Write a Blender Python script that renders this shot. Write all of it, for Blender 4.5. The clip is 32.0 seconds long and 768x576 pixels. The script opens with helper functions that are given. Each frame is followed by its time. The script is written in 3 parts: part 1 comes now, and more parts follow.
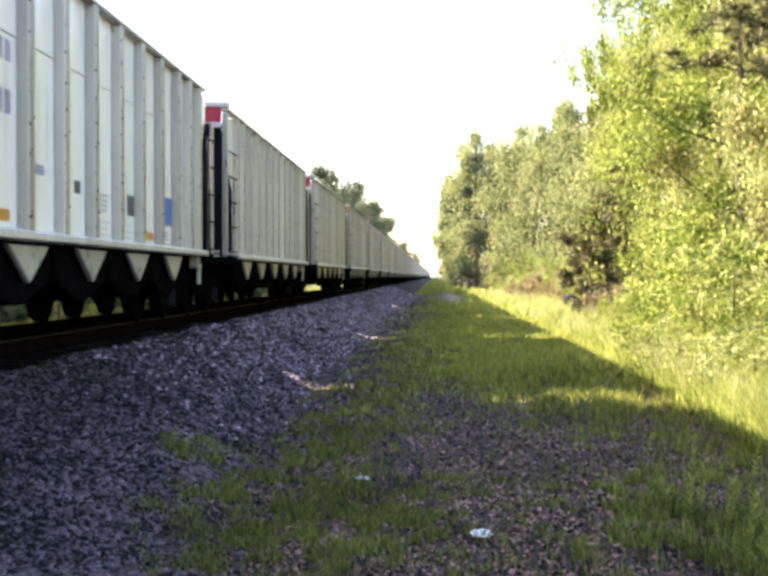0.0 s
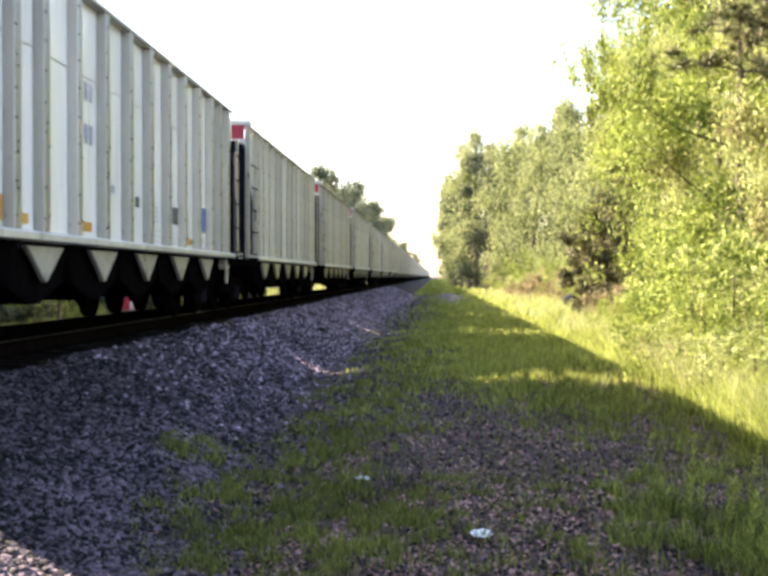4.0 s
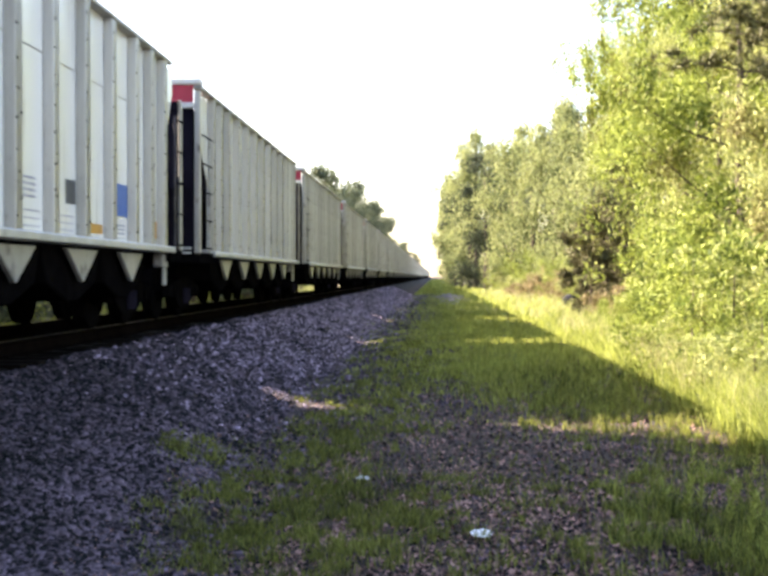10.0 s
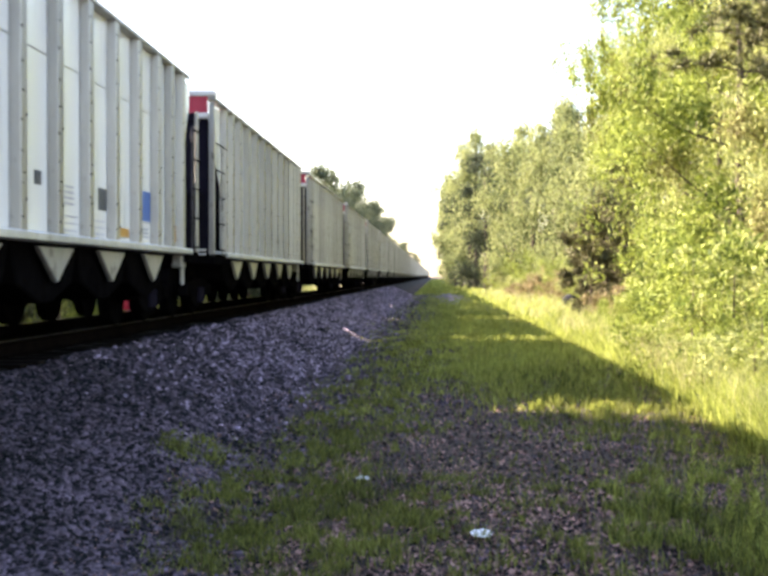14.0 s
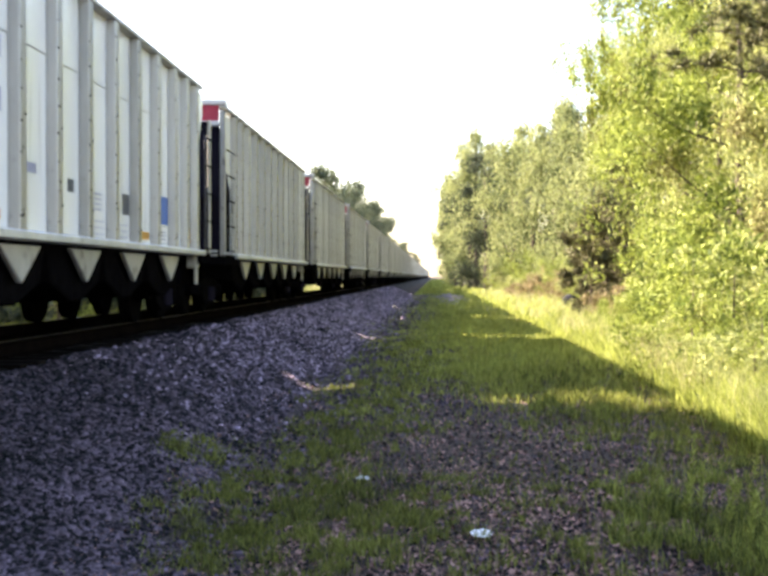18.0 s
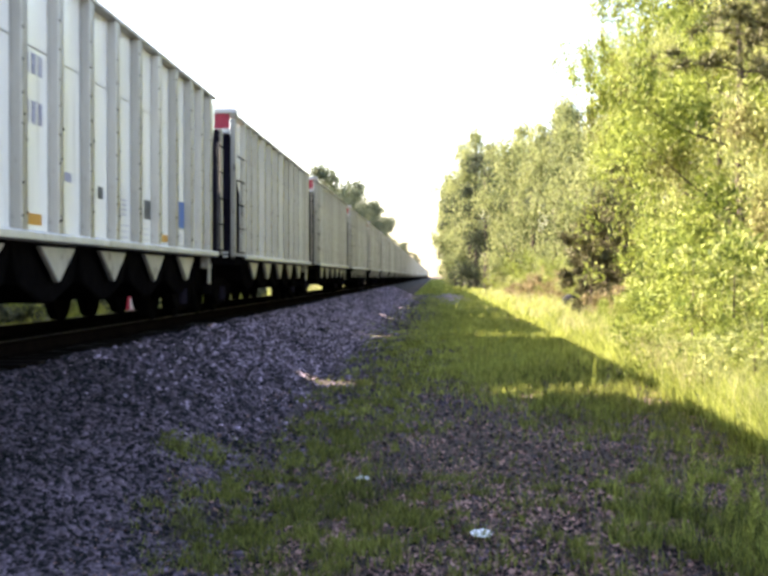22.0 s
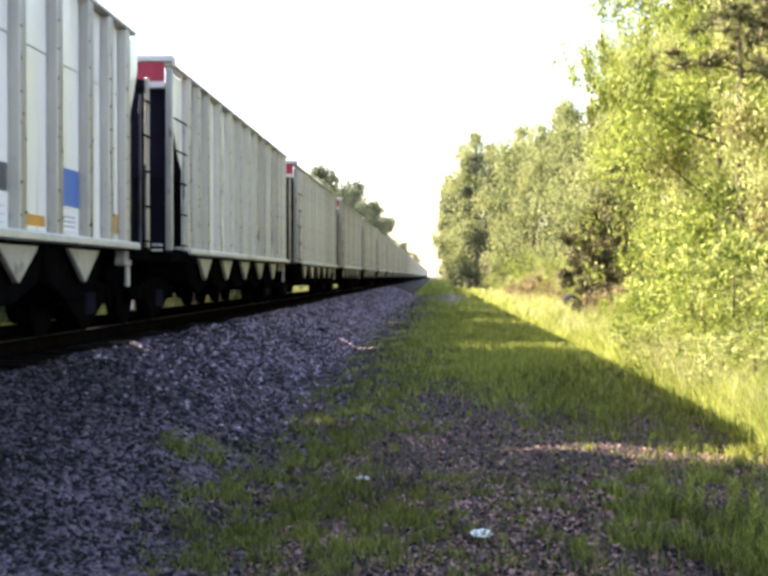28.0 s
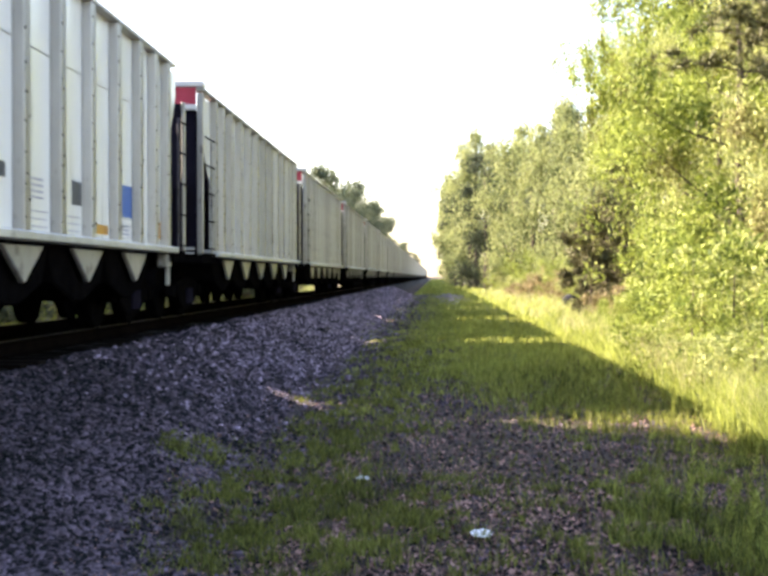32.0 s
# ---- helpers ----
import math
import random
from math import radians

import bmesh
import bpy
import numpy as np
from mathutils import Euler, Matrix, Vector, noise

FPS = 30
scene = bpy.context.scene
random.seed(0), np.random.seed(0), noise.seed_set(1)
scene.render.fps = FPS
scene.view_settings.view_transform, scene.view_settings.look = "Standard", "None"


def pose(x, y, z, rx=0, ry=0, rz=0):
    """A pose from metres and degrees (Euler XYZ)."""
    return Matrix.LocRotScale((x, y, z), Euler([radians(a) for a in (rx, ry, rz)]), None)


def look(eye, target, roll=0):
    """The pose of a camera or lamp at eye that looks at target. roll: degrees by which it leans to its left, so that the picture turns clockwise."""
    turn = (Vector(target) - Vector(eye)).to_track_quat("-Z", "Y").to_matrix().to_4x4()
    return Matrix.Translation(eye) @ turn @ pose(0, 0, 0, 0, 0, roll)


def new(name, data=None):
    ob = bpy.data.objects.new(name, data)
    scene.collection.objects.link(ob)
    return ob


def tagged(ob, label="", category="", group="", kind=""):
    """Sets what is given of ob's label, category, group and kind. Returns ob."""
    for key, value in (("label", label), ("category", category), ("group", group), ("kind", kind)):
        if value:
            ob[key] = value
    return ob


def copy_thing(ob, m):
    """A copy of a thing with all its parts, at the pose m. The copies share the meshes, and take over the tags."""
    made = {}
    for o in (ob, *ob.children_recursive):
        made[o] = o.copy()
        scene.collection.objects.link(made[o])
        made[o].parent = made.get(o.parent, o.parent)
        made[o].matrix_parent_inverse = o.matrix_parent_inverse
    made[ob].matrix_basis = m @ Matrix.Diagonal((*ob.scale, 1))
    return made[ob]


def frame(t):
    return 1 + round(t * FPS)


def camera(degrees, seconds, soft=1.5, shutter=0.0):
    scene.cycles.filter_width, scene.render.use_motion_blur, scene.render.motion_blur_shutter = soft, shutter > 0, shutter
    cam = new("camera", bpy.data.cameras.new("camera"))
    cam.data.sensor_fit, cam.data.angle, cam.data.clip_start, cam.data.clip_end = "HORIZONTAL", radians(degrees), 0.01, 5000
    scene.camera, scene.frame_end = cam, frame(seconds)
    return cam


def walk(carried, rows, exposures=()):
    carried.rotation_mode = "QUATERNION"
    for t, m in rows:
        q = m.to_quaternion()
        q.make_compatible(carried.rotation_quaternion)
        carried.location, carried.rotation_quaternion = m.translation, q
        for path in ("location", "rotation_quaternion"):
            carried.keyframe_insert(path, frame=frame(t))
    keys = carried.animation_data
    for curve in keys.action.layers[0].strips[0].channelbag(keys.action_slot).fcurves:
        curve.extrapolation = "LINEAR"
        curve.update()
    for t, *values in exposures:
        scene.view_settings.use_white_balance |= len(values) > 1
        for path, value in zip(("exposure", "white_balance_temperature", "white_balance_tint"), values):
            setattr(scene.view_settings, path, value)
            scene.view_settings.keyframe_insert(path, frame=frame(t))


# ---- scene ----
# ---- camera ----
EYE = 1.85                     # lens height above the trodden ground
TRACK_X = -5.38                # track centre line
RAIL_Z = EYE - 0.70            # top of the rails
CAR = 16.18                    # hopper car length over the couplers
SECONDS = 32.0

cam = camera(34.4, SECONDS, soft=3.5, shutter=0.15)
VIEW = pose(0, 0, EYE, 90 - 0.54, 0, 2.35)
walk(cam, [(0.0, VIEW), (SECONDS, VIEW)], exposures=[(0.0, 2.75, 7200, 18), (SECONDS, 2.75, 7200, 18)])

# ---- light ----
SUN_WAY = Vector((-1.0, 0.58, 0.66)).normalized()
world = bpy.data.worlds.new("sky")
scene.world = world
world.use_nodes = True
wn = world.node_tree
sky = wn.nodes.new("ShaderNodeTexSky")
sky.sky_type, sky.sun_disc = "NISHITA", False
sky.sun_elevation = math.asin(SUN_WAY.z)
sky.sun_rotation = math.atan2(SUN_WAY.x, SUN_WAY.y)
sky.dust_density, sky.air_density = 1.1, 1.0
wn.links.new(sky.outputs[0], wn.nodes["Background"].inputs[0])
wn.nodes["Background"].inputs[1].default_value = 0.09
sun_data = bpy.data.lights.new("sun", "SUN")
sun_data.energy, sun_data.angle, sun_data.color = 5.0, radians(0.55), (1.0, 0.93, 0.80)
sun = new("sun", sun_data)
sun.matrix_world = look(SUN_WAY * 60, (0, 0, 0))


# ---- materials ----
def material(name, low, high, scale=8.0, rough=0.8, metal=0.0, bump=0.0, bump_scale=60.0, streak=(1, 1, 1), leaf=0.0, per="", spec=0.3, span=None, stain=None):
    """Two colours mixed by noise at two scales; per: 'object' or 'island' adds a shift from piece to piece."""
    m = bpy.data.materials.new(name)
    m.use_nodes = True
    nt = m.node_tree
    b = nt.nodes["Principled BSDF"]
    geo = nt.nodes.new("ShaderNodeTexCoord")
    mp = nt.nodes.new("ShaderNodeMapping")
    mp.inputs["Scale"].default_value = streak
    nt.links.new(geo.outputs["Object"], mp.inputs["Vector"])
    n1 = nt.nodes.new("ShaderNodeTexNoise")
    n1.inputs["Scale"].default_value, n1.inputs["Detail"].default_value = scale, 6.0
    n2 = nt.nodes.new("ShaderNodeTexNoise")
    n2.inputs["Scale"].default_value, n2.inputs["Detail"].default_value = scale * 0.13, 3.0
    nt.links.new(mp.outputs[0], n1.inputs["Vector"])
    nt.links.new(mp.outputs[0], n2.inputs["Vector"])
    add = nt.nodes.new("ShaderNodeMath")
    add.operation = "ADD"
    nt.links.new(n1.outputs["Fac"], add.inputs[0])
    nt.links.new(n2.outputs["Fac"], add.inputs[1])
    source, lo, hi = add.outputs[0], 0.7, 1.3
    if per:
        rnd = nt.nodes.new("ShaderNodeObjectInfo" if per == "object" else "ShaderNodeNewGeometry")
        add2 = nt.nodes.new("ShaderNodeMath")
        add2.operation = "ADD"
        nt.links.new(source, add2.inputs[0])
        nt.links.new(rnd.outputs["Random" if per == "object" else "Random Per Island"], add2.inputs[1])
        source, lo, hi = add2.outputs[0], 0.8, 2.2
    lo, hi = span or (lo, hi)
    mr = nt.nodes.new("ShaderNodeMapRange")
    mr.inputs["From Min"].default_value, mr.inputs["From Max"].default_value = lo, hi
    nt.links.new(source, mr.inputs["Value"])
    mix = nt.nodes.new("ShaderNodeMix")
    mix.data_type = "RGBA"
    mix.inputs["A"].default_value, mix.inputs["B"].default_value = (*low, 1), (*high, 1)
    nt.links.new(mr.outputs[0], mix.inputs["Factor"])
    colour = mix.outputs["Result"]
    if stain:
        n3 = nt.nodes.new("ShaderNodeTexNoise")
        n3.inputs["Scale"].default_value, n3.inputs["Detail"].default_value = stain[1], 5.0
        nt.links.new(mp.outputs[0], n3.inputs["Vector"])
        edge = nt.nodes.new("ShaderNodeMapRange")
        edge.inputs["From Min"].default_value, edge.inputs["From Max"].default_value, edge.inputs["To Max"].default_value = stain[2], stain[2] + 0.12, stain[3]
        nt.links.new(n3.outputs["Fac"], edge.inputs["Value"])
        over = nt.nodes.new("ShaderNodeMix")
        over.data_type = "RGBA"
        over.inputs["B"].default_value = (*stain[0], 1)
        nt.links.new(edge.outputs[0], over.inputs["Factor"])
        nt.links.new(colour, over.inputs["A"])
        colour = over.outputs["Result"]
    nt.links.new(colour, b.inputs["Base Color"])
    b.inputs["Roughness"].default_value, b.inputs["Metallic"].default_value = rough, metal
    b.inputs["Specular IOR Level"].default_value = spec
    if bump:
        bn = nt.nodes.new("ShaderNodeTexNoise")
        bn.inputs["Scale"].default_value, bn.inputs["Detail"].default_value = bump_scale, 4.0
        nt.links.new(geo.outputs["Object"], bn.inputs["Vector"])
        bp = nt.nodes.new("ShaderNodeBump")
        bp.inputs["Strength"].default_value, bp.inputs["Distance"].default_value = bump, 0.02
        nt.links.new(bn.outputs["Fac"], bp.inputs["Height"])
        nt.links.new(bp.outputs[0], b.inputs["Normal"])
    if leaf:
        tr = nt.nodes.new("ShaderNodeBsdfTranslucent")
        nt.links.new(colour, tr.inputs["Color"])
        ms = nt.nodes.new("ShaderNodeMixShader")
        ms.inputs[0].default_value = leaf
        out = nt.nodes["Material Output"]
        nt.links.new(b.outputs[0], ms.inputs[1])
        nt.links.new(tr.outputs[0], ms.inputs[2])
        nt.links.new(ms.outputs[0], out.inputs["Surface"])
    return m


SHEET = material("aluminium_sheet", (0.88, 0.868, 0.845), (0.97, 0.958, 0.935), 3.0, 0.25, 0.3, streak=(1, 3, 0.25), per="object", spec=0.6, stain=((0.40, 0.375, 0.33), 2.4, 0.57, 0.35))
POST = material("aluminium_post", (0.26, 0.246, 0.222), (0.44, 0.418, 0.38), 5.0, 0.42, 0.55, streak=(1, 3, 0.5), per="object", stain=((0.05, 0.045, 0.04), 7.0, 0.60, 0.75))
SILL = material("aluminium_sill", (0.42, 0.415, 0.40), (0.64, 0.63, 0.61), 4.0, 0.4, 0.4, stain=((0.12, 0.11, 0.10), 3.0, 0.60, 0.6))
PALE = material("pale_steel", (0.28, 0.27, 0.25), (0.42, 0.40, 0.37), 5.0, 0.5, 0.3, stain=((0.06, 0.05, 0.045), 3.0, 0.56, 0.7))
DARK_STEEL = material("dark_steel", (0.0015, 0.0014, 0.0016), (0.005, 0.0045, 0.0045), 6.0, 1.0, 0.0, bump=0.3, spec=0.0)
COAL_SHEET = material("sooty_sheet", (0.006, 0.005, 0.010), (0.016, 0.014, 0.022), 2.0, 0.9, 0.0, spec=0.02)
GRIMY = material("grimy_steel", (0.02, 0.018, 0.03), (0.07, 0.062, 0.08), 5.0, 0.6, 0.2, stain=((0.012, 0.01, 0.012), 4.0, 0.52, 0.7))
RED = material("red_paint", (0.38, 0.03, 0.05), (0.50, 0.05, 0.08), 3.0, 0.5)
WHITE = material("white_paint", (0.62, 0.58, 0.55), (0.78, 0.75, 0.72), 4.0, 0.5)
BLUE = material("blue_paint", (0.05, 0.12, 0.36), (0.08, 0.18, 0.48), 5.0, 0.5)
ORANGE = material("orange_tape", (0.42, 0.19, 0.03), (0.58, 0.29, 0.05), 9.0, 0.4)
STENCIL = material("black_stencil", (0.06, 0.06, 0.06), (0.14, 0.14, 0.14), 20.0, 0.6)
INK = material("faded_ink", (0.20, 0.20, 0.28), (0.36, 0.36, 0.42), 20.0, 0.6)
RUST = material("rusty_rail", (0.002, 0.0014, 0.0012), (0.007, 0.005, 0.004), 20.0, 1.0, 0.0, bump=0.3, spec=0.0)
WORN = material("polished_rail_head", (0.02, 0.018, 0.017), (0.045, 0.042, 0.04), 10.0, 0.5, 0.5, streak=(1, 0.1, 1))
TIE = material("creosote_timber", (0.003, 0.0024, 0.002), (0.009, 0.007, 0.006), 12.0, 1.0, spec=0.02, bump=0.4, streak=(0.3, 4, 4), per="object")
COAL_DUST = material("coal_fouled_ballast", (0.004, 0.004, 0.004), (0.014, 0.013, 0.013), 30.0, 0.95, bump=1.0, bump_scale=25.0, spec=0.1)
STONE = material("ballast_stone", (0.004, 0.0036, 0.0045), (0.225, 0.168, 0.212), 14.0, 0.85, per="island", span=(1.3, 2.15))
STONE_DARK = material("sooty_stone", (0.003, 0.0028, 0.0035), (0.15, 0.112, 0.142), 14.0, 0.85, per="island", span=(1.3, 2.2))
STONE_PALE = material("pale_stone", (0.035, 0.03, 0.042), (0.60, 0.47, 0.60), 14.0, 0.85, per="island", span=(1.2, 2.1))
BED = material("ballast_bed", (0.010, 0.009, 0.010), (0.045, 0.039, 0.044), 30.0, 0.95, bump=1.0, bump_scale=25.0)
SOIL = material("soil", (0.012, 0.008, 0.007), (0.085, 0.06, 0.05), 22.0, 0.95, bump=0.9, bump_scale=30.0)
GRASS = material("grass", (0.024, 0.030, 0.007), (0.31, 0.325, 0.072), 0.8, 0.7, leaf=0.42, per="island")
FRESH = material("fresh_grass", (0.018, 0.027, 0.005), (0.45, 0.50, 0.105), 0.8, 0.7, leaf=0.5, per="island", span=(1.0, 2.2))
WEED = material("tall_grass", (0.04, 0.066, 0.010), (0.52, 0.565, 0.14), 0.8, 0.7, leaf=0.4, per="island")
LEAF = material("leaf", (0.05, 0.08, 0.015), (0.50, 0.57, 0.13), 0.5, 0.65, leaf=0.22, per="island", spec=0.12, stain=((0.11, 0.068, 0.028), 0.45, 0.53, 0.6))
LEAF_B = material("leaf_yellowing", (0.08, 0.105, 0.03), (0.70, 0.72, 0.29), 0.5, 0.65, leaf=0.22, per="island", spec=0.12, stain=((0.11, 0.068, 0.028), 0.45, 0.53, 0.6))
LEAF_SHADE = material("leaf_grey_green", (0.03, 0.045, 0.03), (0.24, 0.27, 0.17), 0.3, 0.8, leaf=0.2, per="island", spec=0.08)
LEAF_FAR = material("leaf_far", (0.025, 0.04, 0.02), (0.42, 0.46, 0.18), 0.3, 0.7, leaf=0.3, per="island", spec=0.1)
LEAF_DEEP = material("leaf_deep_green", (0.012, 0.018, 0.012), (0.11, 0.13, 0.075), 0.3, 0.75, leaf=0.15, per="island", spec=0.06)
LEAF_PALE = material("leaf_pale", (0.06, 0.08, 0.03), (0.52, 0.55, 0.24), 0.3, 0.7, leaf=0.3, per="island", spec=0.1)
MEADOW = material("meadow_grass", (0.075, 0.105, 0.018), (0.54, 0.565, 0.135), 0.8, 0.7, leaf=0.4, per="island")
NEEDLE = material("pine_needle", (0.03, 0.032, 0.015), (0.21, 0.205, 0.075), 0.6, 0.6, leaf=0.15, per="island")
BARK = material("bark", (0.05, 0.038, 0.03), (0.17, 0.13, 0.10), 9.0, 0.95, bump=0.8, streak=(2, 2, 0.4))
DRY = material("dry_brush", (0.10, 0.07, 0.03), (0.56, 0.46, 0.25), 0.6, 0.8, leaf=0.2, per="island")
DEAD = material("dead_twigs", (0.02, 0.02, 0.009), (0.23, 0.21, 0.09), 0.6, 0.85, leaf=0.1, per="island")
DARK_STUMP = material("charred_wood", (0.004, 0.004, 0.006), (0.025, 0.024, 0.03), 9.0, 0.95, bump=0.6, streak=(2, 2, 0.4))
STRAW = material("straw", (0.22, 0.20, 0.08), (0.66, 0.65, 0.33), 0.8, 0.7, leaf=0.3, per="island")
PAPER = material("paper", (0.72, 0.72, 0.72), (0.84, 0.84, 0.83), 9.0, 0.7)
CHIP = material("leaf_litter", (0.006, 0.004, 0.003), (0.56, 0.32, 0.26), 6.0, 0.9, per="island", span=(1.3, 2.1))


# ---- mesh helpers ----
def box(bm, x0, x1, y0, y1, z0, z1):
    v = [bm.verts.new(p) for p in ((x0, y0, z0), (x1, y0, z0), (x1, y1, z0), (x0, y1, z0), (x0, y0, z1), (x1, y0, z1), (x1, y1, z1), (x0, y1, z1))]
    for f in ((3, 2, 1, 0), (4, 5, 6, 7), (0, 1, 5, 4), (1, 2, 6, 5), (2, 3, 7, 6), (3, 0, 4, 7)):
        bm.faces.new([v[i] for i in f])
    return v


def prism(bm, outline, axis, a, b):
    """Extrude a 2D outline along x, y or z from a to b."""
    def at(p, s):
        return {"x": (s, p[0], p[1]), "y": (p[0], s, p[1]), "z": (p[0], p[1], s)}[axis]
    lo = [bm.verts.new(at(p, a)) for p in outline]
    hi = [bm.verts.new(at(p, b)) for p in outline]
    n = len(outline)
    bm.faces.new(lo[::-1])
    bm.faces.new(hi)
    for i in range(n):
        bm.faces.new((lo[i], lo[(i + 1) % n], hi[(i + 1) % n], hi[i]))


def tube(bm, path, radii, sides=7):
    rings = []
    for i, p in enumerate(path):
        d = (path[min(i + 1, len(path) - 1)] - path[max(i - 1, 0)]).normalized()
        a = d.orthogonal().normalized()
        c = d.cross(a)
        rings.append([bm.verts.new(p + radii[i] * (math.cos(t) * a + math.sin(t) * c)) for t in (2 * math.pi * j / sides for j in range(sides))])
    for r, s in zip(rings, rings[1:]):
        for j in range(sides):
            bm.faces.new((r[j], r[(j + 1) % sides], s[(j + 1) % sides], s[j]))
    bm.faces.new(rings[0][::-1])
    bm.faces.new(rings[-1])


def disc(bm, x0, x1, y, z, r, sides=20):
    prism(bm, [(y + r * math.cos(2 * math.pi * i / sides), z + r * math.sin(2 * math.pi * i / sides)) for i in range(sides)], "x", x0, x1)


def mesh_of(name, bm, mat, bevel=0.0):
    bmesh.ops.recalc_face_normals(bm, faces=bm.faces)
    if bevel:
        bmesh.ops.bevel(bm, geom=list(bm.edges), offset=bevel, segments=1, affect="EDGES", clamp_overlap=True)
    me = bpy.data.meshes.new(name)
    bm.to_mesh(me)
    bm.free()
    me.materials.append(mat)
    return me


def part(name, bm, mat, parent, label="", at=(0, 0, 0), bevel=0.0):
    """A bmesh, or a finished mesh, as one part under a thing."""
    me = bm if isinstance(bm, bpy.types.Mesh) else mesh_of(name, bm, mat, bevel)
    ob = new(name, me)
    ob.parent = parent
    ob.location = at
    return tagged(ob, label)


def boxed(name, mat, parent, dims, label="", bevel=0.0):
    bm = bmesh.new()
    box(bm, *dims)
    return part(name, bm, mat, parent, label, bevel=bevel)


def mesh_np(name, verts, faces, mat):
    """A mesh from arrays: verts n x 3, faces m x k of indices."""
    me = bpy.data.meshes.new(name)
    m, k = faces.shape
    me.vertices.add(len(verts))
    me.vertices.foreach_set("co", verts.astype(np.float32).ravel())
    me.loops.add(m * k)
    me.loops.foreach_set("vertex_index", faces.astype(np.int32).ravel())
    me.polygons.add(m)
    me.polygons.foreach_set("loop_start", np.arange(0, m * k, k, dtype=np.int32))
    me.update(calc_edges=True)
    me.materials.append(mat)
    return me


# ---- the lie of the land ----
def bumps(x, y):
    return 0.035 * np.sin(1.3 * x + 0.7 * y) * np.sin(0.9 * y - 0.4 * x) + 0.02 * np.sin(3.1 * x - 1.7 * y)


TOE, SHOULDER = -2.2, -4.0
BED_TOP = RAIL_Z - 0.21


def land(x, y):
    """Height of the ground sheet: flat by the track, a low rise under the bed, a gentle bank into the woods."""
    x, y = np.asarray(x, float), np.asarray(y, float)
    near = bumps(x, y) * np.clip(1.3 - np.abs(y) / 400, 0, 1) + 0.12 * np.clip((y - 14) / 9, 0, 1) * np.clip((x - TOE) / 1.5, 0, 1)
    rise = 0.75 * np.clip((TOE + 0.3 - x) / 1.9, 0, 1) * np.clip((x + 13.0) / 4.0, 0, 1)
    bank = 0.5 * np.clip((x - 4.5) / 8.0, 0, 1) ** 2
    left = 0.25 * np.clip((-x - 11.0) / 6.0, 0, 1)
    return near + np.where(x < TOE + 0.3, rise, 0) + bank + left


def bed(x, y):
    """Height of the ballast surface across the track."""
    side = np.abs(np.asarray(x, float) - TRACK_X)
    half = SHOULDER - TRACK_X
    slope = np.clip((side - half) / (TOE - SHOULDER), 0, 1.3)
    return BED_TOP - slope * (BED_TOP - 0.02) + 0.5 * bumps(2 * np.asarray(x), np.asarray(y))


def sheet(name, xs, ys, height, mat):
    gx, gy = np.meshgrid(xs, ys)
    v = np.stack([gx.ravel(), gy.ravel(), height(gx, gy).ravel()], 1)
    n, m = len(xs), len(ys)
    i = (np.arange(m - 1)[:, None] * n + np.arange(n - 1)[None, :]).ravel()
    ob = new(name, mesh_np(name, v, np.stack([i, i + 1, i + n + 1, i + n], 1), mat))
    for p in ob.data.polygons:
        p.use_smooth = True
    return ob


ys = np.concatenate([[-3000, -800, -200, -60], np.arange(-30, 70, 0.5), np.arange(70, 300, 5), [320, 400, 600, 1000, 2000, 4500]])
xs = np.concatenate([[-3000, -600, -120, -40], np.arange(-25, -3, 1.0), np.arange(-3, 8, 0.25), np.arange(8, 30, 2.0), [40, 120, 600, 3000]])
tagged(sheet("ground", xs, ys, land, SOIL), "bare brown soil with gravel, worn along the track", "ground", kind="structure")
bys = np.concatenate([np.arange(-40, 80, 0.4), np.arange(80, 1500, 10.0)])
bxs = np.concatenate([np.arange(-8.7, -6.6, 0.15), np.arange(-6.6, -4.2, 0.2), np.arange(-4.2, -1.9, 0.1)])
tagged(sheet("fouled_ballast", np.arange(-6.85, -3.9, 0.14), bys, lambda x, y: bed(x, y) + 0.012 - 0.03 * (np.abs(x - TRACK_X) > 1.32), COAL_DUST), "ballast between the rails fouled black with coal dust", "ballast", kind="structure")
tagged(sheet("ballast_bed", bxs, bys, bed, BED), "bed of grey crushed stone under the track", "ballast", kind="structure")

rng = np.random.default_rng(7)
GRASSY = [(-1.1, 9.6, 1.1, 2.2), (2.3, 8.7, 1.1, 1.35), (1.5, 11.0, 0.2, 0.25), (2.5, 11.3, 0.2, 0.2), (-0.9, 20.0, 0.9, 6.0), (2.1, 19.0, 1.1, 4.5), (-0.9, 34.0, 0.9, 9.0),
          (2.2, 32.0, 1.3, 9.0), (-2.3, 11.8, 0.5, 0.9), (-1.2, 13.5, 0.6, 2.0), (1.3, 50.0, 2.2, 14.0), (1.0, 80.0, 2.2, 22.0), (0.9, 8.2, 0.25, 0.4),
          (-0.2, 9.0, 0.5, 1.0), (0.9, 22.0, 2.6, 5.0), (0.6, 40.0, 2.8, 14.0), (0.6, 65.0, 2.8, 16.0)]


